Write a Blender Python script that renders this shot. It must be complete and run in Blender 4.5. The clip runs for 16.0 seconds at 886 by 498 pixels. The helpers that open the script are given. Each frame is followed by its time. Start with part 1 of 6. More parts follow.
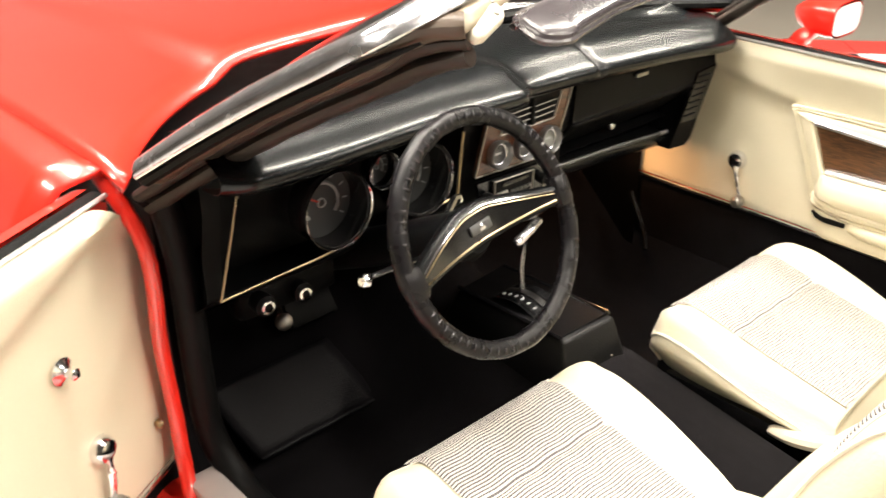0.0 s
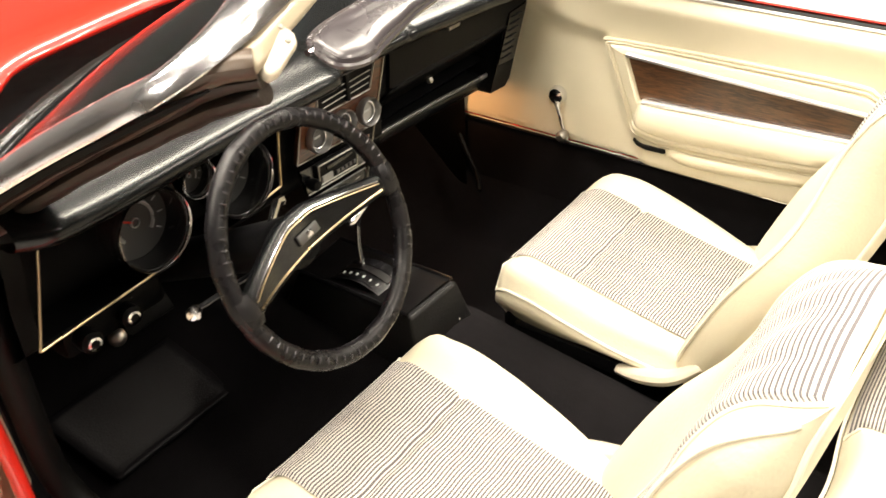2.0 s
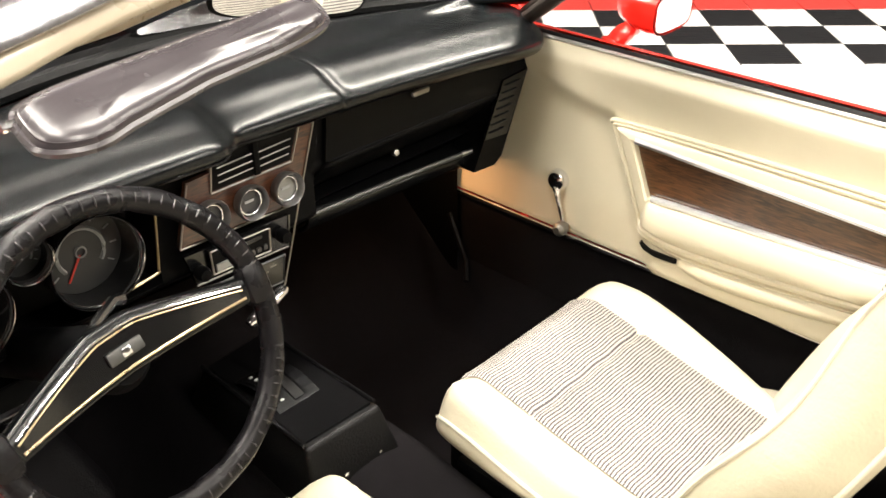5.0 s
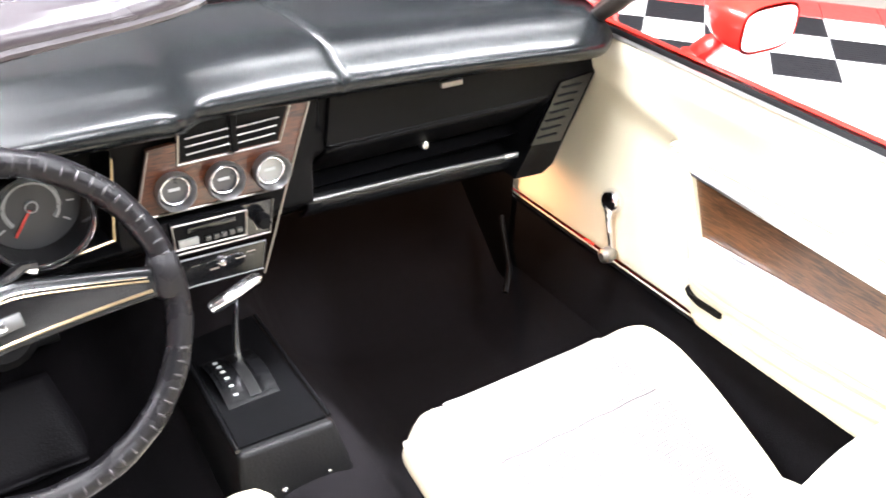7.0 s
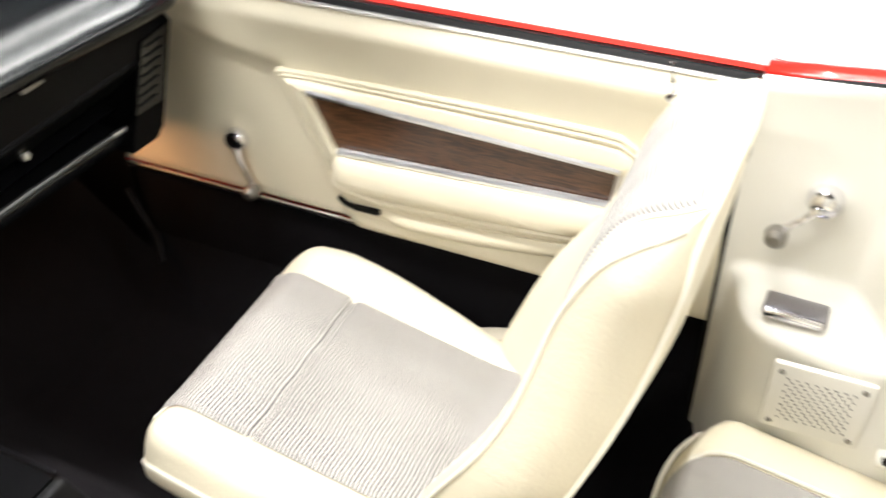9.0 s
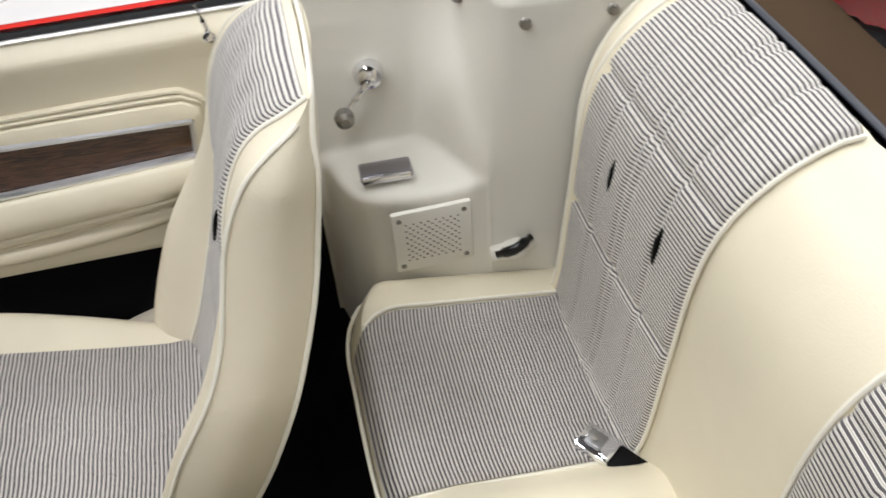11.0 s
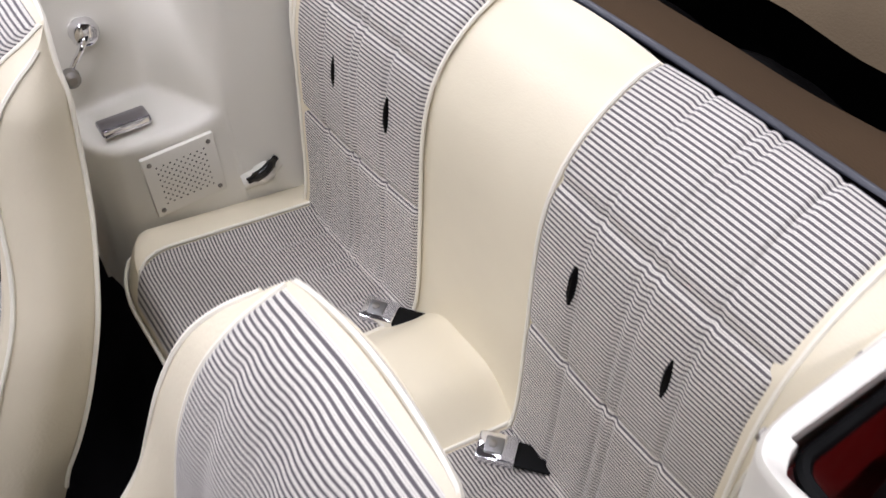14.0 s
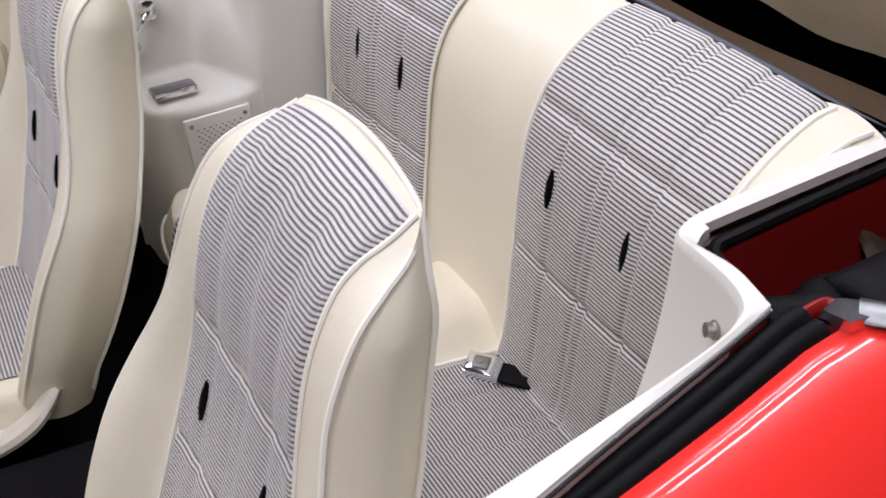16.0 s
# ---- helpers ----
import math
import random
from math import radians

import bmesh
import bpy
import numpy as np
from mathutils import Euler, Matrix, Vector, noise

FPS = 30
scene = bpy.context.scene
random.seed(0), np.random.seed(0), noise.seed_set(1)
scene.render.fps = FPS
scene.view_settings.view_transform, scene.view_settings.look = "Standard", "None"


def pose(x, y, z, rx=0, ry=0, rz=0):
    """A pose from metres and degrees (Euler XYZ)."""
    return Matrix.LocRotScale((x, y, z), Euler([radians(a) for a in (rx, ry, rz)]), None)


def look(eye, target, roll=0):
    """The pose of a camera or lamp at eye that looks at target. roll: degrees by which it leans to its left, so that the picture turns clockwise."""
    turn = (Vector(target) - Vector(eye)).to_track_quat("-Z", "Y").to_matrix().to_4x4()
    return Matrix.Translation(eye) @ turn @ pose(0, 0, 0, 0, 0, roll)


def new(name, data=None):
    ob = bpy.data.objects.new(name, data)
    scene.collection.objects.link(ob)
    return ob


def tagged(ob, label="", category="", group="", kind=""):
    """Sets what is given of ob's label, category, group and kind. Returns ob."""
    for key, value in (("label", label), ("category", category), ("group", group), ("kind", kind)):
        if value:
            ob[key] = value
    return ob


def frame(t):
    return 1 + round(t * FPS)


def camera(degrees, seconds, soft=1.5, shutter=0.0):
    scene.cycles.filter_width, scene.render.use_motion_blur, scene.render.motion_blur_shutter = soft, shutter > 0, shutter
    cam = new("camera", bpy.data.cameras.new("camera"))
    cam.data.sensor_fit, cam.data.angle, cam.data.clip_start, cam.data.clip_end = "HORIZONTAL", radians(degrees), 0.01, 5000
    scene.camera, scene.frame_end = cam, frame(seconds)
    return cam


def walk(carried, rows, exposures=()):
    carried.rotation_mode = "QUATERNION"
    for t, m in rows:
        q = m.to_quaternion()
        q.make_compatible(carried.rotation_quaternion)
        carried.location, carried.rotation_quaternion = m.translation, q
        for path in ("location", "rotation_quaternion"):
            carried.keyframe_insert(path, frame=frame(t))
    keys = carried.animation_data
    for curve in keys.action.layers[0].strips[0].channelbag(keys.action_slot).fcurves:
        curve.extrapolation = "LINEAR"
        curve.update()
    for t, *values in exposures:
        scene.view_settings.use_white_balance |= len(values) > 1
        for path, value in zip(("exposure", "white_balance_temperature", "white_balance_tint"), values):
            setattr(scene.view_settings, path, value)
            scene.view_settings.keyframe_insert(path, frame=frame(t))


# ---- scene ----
cam = camera(50.8, 16.0, shutter=0.5)
PATH = [
    (0, (-1.24, -0.881, 1.582), (-0.04, 0.42, 0.652), 0.1),
    (0.5, (-1.253, -0.831, 1.623), (0.059, 0.32, 0.646), 0.2),
    (1, (-1.242, -0.825, 1.648), (0.122, 0.217, 0.621), -0.7),
    (1.5, (-1.208, -0.824, 1.679), (0.17, 0.169, 0.623), -1.3),
    (2, (-1.141, -0.829, 1.687), (0.19, 0.162, 0.57), -2.4),
    (2.5, (-1.05, -0.836, 1.689), (0.302, 0.18, 0.621), -3.6),
    (3, (-0.952, -0.839, 1.679), (0.361, 0.197, 0.583), -3.9),
    (3.5, (-0.879, -0.861, 1.654), (0.372, 0.22, 0.527), -3.7),
    (4, (-0.829, -0.865, 1.636), (0.401, 0.258, 0.529), -3.1),
    (4.5, (-0.767, -0.835, 1.604), (0.493, 0.295, 0.538), -1.8),
    (4.7, (-0.747, -0.815, 1.594), (0.528, 0.323, 0.554), -1.0),
    (6.8, (-0.421, -0.867, 1.551), (0.528, 0.533, 0.484), 2.1),
    (7, (-0.411, -0.852, 1.556), (0.565, 0.517, 0.473), 2.9),
    (7.5, (-0.388, -0.844, 1.57), (0.636, 0.448, 0.439), 2.6),
    (8, (-0.378, -0.86, 1.597), (0.706, 0.337, 0.418), -0.9),
    (8.5, (-0.402, -0.849, 1.611), (0.795, 0.175, 0.379), -1.7),
    (9, (-0.426, -0.768, 1.634), (0.958, -0.099, 0.354), -2.1),
    (9.5, (-0.465, -0.757, 1.638), (1.046, -0.363, 0.389), -2.4),
    (10, (-0.508, -0.739, 1.637), (1.05, -0.561, 0.396), -4.3),
    (10.2, (-0.521, -0.738, 1.651), (1.003, -0.641, 0.36), -5.0),
    (12.3, (-0.566, -0.597, 1.676), (0.703, -1.23, 0.266), -3.1),
    (12.5, (-0.563, -0.598, 1.674), (0.667, -1.249, 0.237), -3.0),
    (13, (-0.59, -0.607, 1.65), (0.608, -1.292, 0.202), -3.1),
    (13.5, (-0.651, -0.608, 1.65), (0.539, -1.357, 0.227), -2.7),
    (14, (-0.747, -0.581, 1.652), (0.472, -1.324, 0.251), -3.6),
    (14.5, (-0.849, -0.553, 1.656), (0.408, -1.26, 0.271), -5.0),
    (15, (-0.917, -0.528, 1.636), (0.37, -1.239, 0.28), -5.6),
    (15.5, (-0.969, -0.495, 1.585), (0.356, -1.274, 0.305), -3.8),
    (16, (-1.026, -0.458, 1.542), (0.372, -1.241, 0.345), -2.2),
]
EXPOSURES = [(0, -0.42, 6700, 10), (0.6, -0.24, 6800, 10), (1.2, -0.30, 6900, 10), (2.5, -0.82, 7000, 10), (4.7, -0.80, 6700, 10), (6.8, 0.68, 5650, 14), (7.5, 0.52, 5700, 14), (8.4, -0.58, 5800, 10), (9, -0.95, 5950, 10), (9.5, -1.65, 5950, 10), (10.2, -2.05, 5850, 10), (12.5, -2.15, 5700, 16), (16, -2.2, 5500, 22)]
walk(cam, [(t, look(e, g, r)) for t, e, g, r in PATH], EXPOSURES)

# ---- world, large lights, exposure ----
world = bpy.data.worlds.new("world")
scene.world = world
world.use_nodes = True
world.node_tree.nodes["Background"].inputs[0].default_value = (1.0, 0.95, 0.88, 1)
world.node_tree.nodes["Background"].inputs[1].default_value = 0.03


# ---- materials ----
def nodes_of(name):
    m = bpy.data.materials.new(name)
    m.use_nodes = True
    nt = m.node_tree
    return m, nt, nt.nodes["Principled BSDF"]


def mat(name, col, rough=0.5, metal=0.0, var=0.12, scale=30.0, bump=0.1, bscale=300.0, coat=0.0, spec=0.5, rvar=0.1, sheen=0.0, dist=0.002, crease=0.0):
    """A plain surface with two scales of variation: slow tone and roughness shifts, and a fine grain relief."""
    m, nt, b = nodes_of(name)
    N, L = nt.nodes.new, nt.links.new
    tc = N("ShaderNodeTexCoord")
    n1 = N("ShaderNodeTexNoise")
    n1.inputs["Scale"].default_value = scale
    n1.inputs["Detail"].default_value = 4
    L(tc.outputs["Object"], n1.inputs["Vector"])
    mix = N("ShaderNodeMix")
    mix.data_type = "RGBA"
    mix.inputs[6].default_value = (*[c * (1 - var) for c in col], 1)
    mix.inputs[7].default_value = (*[min(1, c * (1 + var)) for c in col], 1)
    L(n1.outputs[0], mix.inputs[0])
    L(mix.outputs[2], b.inputs["Base Color"])
    mr = N("ShaderNodeMapRange")
    mr.inputs[3].default_value = max(0.02, rough - rvar)
    mr.inputs[4].default_value = min(1, rough + rvar)
    L(n1.outputs[0], mr.inputs[0])
    L(mr.outputs[0], b.inputs["Roughness"])
    b.inputs["Metallic"].default_value = metal
    b.inputs["Specular IOR Level"].default_value = spec
    b.inputs["Coat Weight"].default_value = coat
    b.inputs["Coat Roughness"].default_value = 0.03
    b.inputs["Sheen Weight"].default_value = sheen
    if bump > 0:
        n2 = N("ShaderNodeTexNoise")
        n2.inputs["Scale"].default_value = bscale
        n2.inputs["Detail"].default_value = 3
        L(tc.outputs["Object"], n2.inputs["Vector"])
        bp = N("ShaderNodeBump")
        bp.inputs["Strength"].default_value = bump
        bp.inputs["Distance"].default_value = dist
        L(n2.outputs[0], bp.inputs["Height"])
        L(bp.outputs[0], b.inputs["Normal"])
        if crease > 0:
            mp = N("ShaderNodeMapping")
            mp.inputs["Scale"].default_value = (9, 5, 16)
            L(tc.outputs["Object"], mp.inputs[0])
            n3 = N("ShaderNodeTexNoise")
            n3.inputs["Scale"].default_value = 1.0
            n3.inputs["Detail"].default_value = 2
            n3.inputs["Distortion"].default_value = 0.8
            L(mp.outputs[0], n3.inputs["Vector"])
            b2 = N("ShaderNodeBump")
            b2.inputs["Strength"].default_value = crease
            b2.inputs["Distance"].default_value = 0.03
            L(n3.outputs[0], b2.inputs["Height"])
            L(b2.outputs[0], bp.inputs["Normal"])
    return m


def wood_mat(name, dark, light):
    m, nt, b = nodes_of(name)
    N, L = nt.nodes.new, nt.links.new
    tc = N("ShaderNodeTexCoord")
    mp = N("ShaderNodeMapping")
    mp.inputs["Scale"].default_value = (16, 12, 130)
    L(tc.outputs["Object"], mp.inputs[0])
    n1 = N("ShaderNodeTexNoise")
    n1.inputs["Scale"].default_value = 1.6
    n1.inputs["Detail"].default_value = 7
    n1.inputs["Distortion"].default_value = 1.6
    L(mp.outputs[0], n1.inputs[0])
    r = N("ShaderNodeValToRGB")
    r.color_ramp.elements[0].position, r.color_ramp.elements[0].color = 0.36, (*dark, 1)
    r.color_ramp.elements[1].position, r.color_ramp.elements[1].color = 0.64, (*light, 1)
    L(n1.outputs[0], r.inputs[0])
    L(r.outputs[0], b.inputs["Base Color"])
    b.inputs["Roughness"].default_value = 0.32
    b.inputs["Coat Weight"].default_value = 0.4
    b.inputs["Coat Roughness"].default_value = 0.12
    return m


PITCH = 0.0059   # width of one cord pair in the seat cloth


def cloth_mat(name, dark, light, pitch=PITCH, lo=-0.50, hi=0.35):
    """Corded two-tone seat cloth; the cords run along the first UV axis, in metres."""
    m, nt, b = nodes_of(name)
    N, L = nt.nodes.new, nt.links.new
    uv = N("ShaderNodeUVMap")
    sx = N("ShaderNodeSeparateXYZ")
    L(uv.outputs[0], sx.inputs[0])
    wob = N("ShaderNodeTexNoise")
    wob.inputs["Scale"].default_value = 60
    L(uv.outputs[0], wob.inputs["Vector"])
    k = N("ShaderNodeMath")
    k.operation = "MULTIPLY"
    k.inputs[1].default_value = 2 * math.pi / pitch
    L(sx.outputs[1], k.inputs[0])
    a = N("ShaderNodeMath")
    a.operation = "MULTIPLY_ADD"
    a.inputs[1].default_value = 0.15
    L(wob.outputs[0], a.inputs[0])
    L(k.outputs[0], a.inputs[2])
    s = N("ShaderNodeMath")
    s.operation = "SINE"
    L(a.outputs[0], s.inputs[0])
    ramp = N("ShaderNodeMapRange")
    ramp.interpolation_type = "SMOOTHSTEP"
    ramp.inputs[1].default_value, ramp.inputs[2].default_value = lo, hi
    L(s.outputs[0], ramp.inputs[0])
    fine = N("ShaderNodeMapRange")
    fine.interpolation_type = "SMOOTHSTEP"
    fine.inputs[1].default_value, fine.inputs[2].default_value = 0.88, 0.985
    fine.inputs[3].default_value, fine.inputs[4].default_value = 1.0, 0.58
    L(s.outputs[0], fine.inputs[0])
    cord = N("ShaderNodeMath")
    cord.operation = "MULTIPLY"
    L(ramp.outputs[0], cord.inputs[0])
    L(fine.outputs[0], cord.inputs[1])
    soil = N("ShaderNodeTexNoise")
    soil.inputs["Scale"].default_value = 9
    soil.inputs["Detail"].default_value = 5
    L(uv.outputs[0], soil.inputs["Vector"])
    tone = N("ShaderNodeMix")
    tone.data_type = "RGBA"
    tone.inputs[6].default_value = (*[c * 0.86 for c in light], 1)
    tone.inputs[7].default_value = (*light, 1)
    L(soil.outputs[0], tone.inputs[0])
    mix = N("ShaderNodeMix")
    mix.data_type = "RGBA"
    mix.inputs[6].default_value = (*dark, 1)
    L(cord.outputs[0], mix.inputs[0])
    L(tone.outputs[2], mix.inputs[7])
    L(mix.outputs[2], b.inputs["Base Color"])
    b.inputs["Roughness"].default_value = 0.62
    b.inputs["Sheen Weight"].default_value = 0.15
    weave = N("ShaderNodeTexNoise")
    weave.inputs["Scale"].default_value = 900
    L(uv.outputs[0], weave.inputs["Vector"])
    h = N("ShaderNodeMath")
    h.operation = "MULTIPLY_ADD"
    h.inputs[1].default_value = 0.5
    L(weave.outputs[0], h.inputs[0])
    L(ramp.outputs[0], h.inputs[2])
    bp = N("ShaderNodeBump")
    bp.inputs["Strength"].default_value = 0.35
    bp.inputs["Distance"].default_value = 0.001
    L(h.outputs[0], bp.inputs["Height"])
    L(bp.outputs[0], b.inputs["Normal"])
    return m


VINYL = mat("ivory_vinyl", (0.72, 0.66, 0.50), 0.42, var=0.06, scale=9, bump=0.16, bscale=420, rvar=0.07, crease=0.05)
VINYL_SIDE = mat("ivory_vinyl_soft", (0.70, 0.64, 0.49), 0.5, var=0.07, scale=7, bump=0.2, bscale=200, rvar=0.08, dist=0.003, crease=0.07)
TRIM = mat("pale_moulded_trim", (0.70, 0.68, 0.61), 0.5, var=0.04, scale=6, bump=0.25, bscale=500, rvar=0.05)
PIPING = mat("ivory_piping", (0.80, 0.77, 0.66), 0.38, var=0.04, bump=0.05)
CLOTH = cloth_mat("striped_seat_cloth", (0.090, 0.080, 0.086), (0.76, 0.73, 0.66))
# Cushion copy of the cloth: wider dark cords, tones lowered to paint in shade.
CLOTH_SHADED = cloth_mat("shaded_seat_cloth", (0.075, 0.066, 0.071), (0.66, 0.63, 0.57), lo=-0.32, hi=0.50)
BLACK_PAD = mat("black_padded_vinyl", (0.0045, 0.005, 0.0055), 0.235, var=0.2, scale=12, bump=0.006, bscale=420, rvar=0.03, spec=0.30)
BLACK = mat("black_plastic", (0.0025, 0.0025, 0.0028), 0.42, var=0.2, bump=0.15, bscale=500, spec=0.07)
GLOSS_BLACK = mat("gloss_black", (0.005, 0.005, 0.0055), 0.15, var=0.1, bump=0.0, rvar=0.03)
RUBBER = mat("black_rubber", (0.004, 0.004, 0.0042), 0.5, var=0.25, bump=0.2, bscale=200, spec=0.1)
CARPET = mat("black_carpet", (0.0060, 0.0053, 0.0062), 0.95, var=0.5, scale=40, bump=0.9, bscale=700, spec=0.08, dist=0.004)
CONSOLE_BLACK = mat("console_grain_black", (0.0036, 0.0036, 0.004), 0.5, var=0.25, scale=9, bump=0.4, bscale=250, spec=0.14)
MAT_RUBBER = mat("black_floor_mat", (0.0065, 0.0060, 0.0072), 0.52, var=0.25, scale=9, bump=0.4, bscale=250, spec=0.12)
LEATHER = mat("wheel_leather", (0.007, 0.0065, 0.0075), 0.28, var=0.2, bump=0.25, bscale=500, rvar=0.06, spec=0.2)
PALE_CANVAS = mat("pale_canvas", (0.42, 0.39, 0.33), 0.8, var=0.2, scale=12, bump=0.4, bscale=250)
THREAD = mat("wheel_stitching", (0.045, 0.043, 0.046), 0.25, bump=0)
CHROME = mat("chrome", (0.82, 0.82, 0.85), 0.13, metal=1.0, var=0.04, bump=0.02, bscale=60, rvar=0.05)
SLAT = mat("grey_metal", (0.30, 0.30, 0.30), 0.42, metal=1.0, var=0.1, bump=0.05)
CHROME_SOFT = mat("satin_chrome", (0.84, 0.84, 0.88), 0.24, metal=1.0, var=0.04, bump=0.03, bscale=40, rvar=0.1)
SILL_METAL = mat("dull_sill_metal", (0.46, 0.42, 0.41), 0.42, metal=0.25, var=0.1, bump=0.05)
STRIP_CHROME = mat("strip_chrome", (0.88, 0.88, 0.90), 0.34, metal=1.0, var=0.04, bump=0.03, bscale=60, rvar=0.1)
ASH_METAL = mat("dark_polished_metal", (0.34, 0.33, 0.38), 0.22, metal=1.0, var=0.1, bump=0.04)
BRUSHED = mat("brushed_metal", (0.55, 0.54, 0.53), 0.35, metal=1.0, var=0.1, bump=0.1, bscale=200)
DULL = mat("dull_metal", (0.30, 0.285, 0.26), 0.45, metal=1.0, var=0.15, bump=0.1)
GOLD = mat("gold_trim_line", (0.36, 0.28, 0.17), 0.3, metal=1.0, bump=0)
RED = mat("red_car_paint", (0.80, 0.028, 0.016), 0.30, var=0.03, scale=3, bump=0.015, bscale=900, coat=1.0, rvar=0.03)
# Body red darkened: the roof well's deep shade is put into this colour.
RED_SHADED = mat("red_paint_shaded", (0.24, 0.008, 0.006), 0.45, var=0.15, bump=0.1, coat=0.2)
WOOD = wood_mat("walnut_inlay", (0.032, 0.0135, 0.006), (0.120, 0.055, 0.023))
WOOD_DASH = wood_mat("rosewood_dash", (0.020, 0.0055, 0.0022), (0.080, 0.025, 0.009))
VISOR = mat("visor_vinyl", (0.040, 0.034, 0.038), 0.27, var=0.25, scale=14, bump=0.08, bscale=160, rvar=0.08, spec=0.62)
INNER_TRIM = mat("brown_pillar_trim", (0.075, 0.053, 0.038), 0.34, var=0.3, scale=18, bump=0.12, spec=0.35)
TRIM_DARK = mat("dark_brown_pillar_trim", (0.026, 0.020, 0.017), 0.4, var=0.4, scale=25, bump=0.2, spec=0.25)
LIP = mat("tan_header_trim", (0.33, 0.28, 0.20), 0.3, var=0.12, scale=20, bump=0.05)
DIM_STRIP = mat("dim_metal_strip", (0.12, 0.12, 0.12), 0.5, metal=1.0, var=0.1, bump=0.05)
IVORY_METAL = mat("ivory_bracket", (0.52, 0.47, 0.38), 0.35, var=0.08, bump=0.05)
CANVAS = mat("tan_lining", (0.12, 0.092, 0.058), 0.9, var=0.2, scale=8, bump=0.4, bscale=300, spec=0.1)
LINER = mat("brown_liner", (0.065, 0.042, 0.023), 0.9, var=0.2, scale=6, bump=0.4, bscale=250, spec=0.1)
STRIP = mat("blue_grey_strip", (0.035, 0.038, 0.05), 0.4, var=0.1, bump=0.1)
TOP_CLOTH = mat("black_top_cloth", (0.005, 0.0048, 0.0048), 0.6, var=0.3, scale=9, bump=0.4, bscale=200, spec=0.12)
DIAL = mat("dial_face", (0.034, 0.035, 0.036), 0.5, var=0.1, bump=0)
FLOOR_GREY = mat("grey_hall_floor", (0.22, 0.20, 0.17), 0.5, var=0.1, scale=2, bump=0.1, bscale=60)
DIAL_RING = mat("dial_markings", (0.30, 0.31, 0.31), 0.5, bump=0)
NEEDLE = mat("red_needle", (0.55, 0.03, 0.02), 0.4, bump=0)
GAUGE_GREY = mat("grey_gauge_face", (0.036, 0.036, 0.038), 0.3, var=0.3, scale=60, bump=0)
PALE_DIAL = mat("pale_dial_face", (0.22, 0.22, 0.21), 0.4, var=0.15, scale=80, bump=0)
MIRROR = mat("mirror_glass", (0.92, 0.92, 0.92), 0.02, metal=1.0, var=0, bump=0, rvar=0)
FLOOR_WHITE = mat("white_floor_tile", (0.86, 0.85, 0.83), 0.22, var=0.03, scale=4, bump=0.05, bscale=80)
FLOOR_BLACK = mat("black_floor_tile", (0.018, 0.018, 0.020), 0.4, var=0.2, scale=12, bump=0.1, bscale=120, spec=0.3)
FLOOR_RED = mat("red_floor_edge", (0.60, 0.06, 0.05), 0.35, var=0.06, bump=0.05)
WALL = mat("brown_wall", (0.09, 0.08, 0.065), 0.85, var=0.08, scale=3, bump=0.1)
WALL_PALE = mat("pale_wall", (0.36, 0.35, 0.34), 0.8, var=0.1, scale=1.5, bump=0.1)
CEIL = mat("dark_grey_ceiling", (0.06, 0.058, 0.055), 0.9, var=0.05, scale=3, bump=0.1)


def glass_mat():
    m, nt, b = nodes_of("clear_glass")
    b.inputs["Base Color"].default_value = (0.95, 0.98, 0.97, 1)
    b.inputs["Roughness"].default_value = 0.0
    b.inputs["Transmission Weight"].default_value = 1.0
    b.inputs["IOR"].default_value = 1.03
    return m


def light_mat(strength, col=(1.0, 0.95, 0.88)):
    m, nt, b = nodes_of("lamp_diffuser")
    b.inputs["Emission Color"].default_value = (*col, 1)
    b.inputs["Emission Strength"].default_value = strength
    return m


GLASS = glass_mat()


# ---- building helpers ----
def link_mesh(name, bm, material, parent=None, label="", smooth=True):
    bmesh.ops.recalc_face_normals(bm, faces=bm.faces[:])
    me = bpy.data.meshes.new(name)
    bm.to_mesh(me)
    bm.free()
    for mm in (material if isinstance(material, (list, tuple)) else [material]):
        me.materials.append(mm)
    if smooth:
        me.polygons.foreach_set("use_smooth", [True] * len(me.polygons))
        me.set_sharp_from_angle(angle=radians(38))
    ob = new(name, me)
    if parent is not None:
        ob.parent = parent
    if label:
        ob["label"] = label
    return ob


def part(name, bm, material, parent, label="", smooth=True):
    return link_mesh(name, bm, material, parent, label, smooth)


def thing(name, label, category, group="", kind=""):
    return tagged(new(name), label, category, group, kind)


def sheet(bm, f, nu, nv, close_u=False, close_v=False, uv=None, flip=False):
    """A grid of faces over f(u, v), u and v from 0 to 1; uv: metres for the cloth."""
    rows = [[bm.verts.new(f(i / nu, j / nv)) for j in range(nv + (not close_v))] for i in range(nu + (not close_u))]
    layer = bm.loops.layers.uv.verify() if uv else None
    ru, rv = len(rows), len(rows[0])
    for i in range(nu):
        for j in range(nv):
            ids = [(i, j), (i + 1, j), (i + 1, j + 1), (i, j + 1)]
            face = bm.faces.new([rows[a % ru][b % rv] for a, b in ids])
            if layer:
                for lp, (a, b) in zip(face.loops, ids):
                    lp[layer].uv = uv(a / nu, b / nv)
    return rows


def cap(bm, ring):
    c = Vector((0, 0, 0))
    for v in ring:
        c += v.co
    c = bm.verts.new(c / len(ring))
    for a, b in zip(ring, ring[1:] + ring[:1]):
        bm.faces.new((a, b, c))


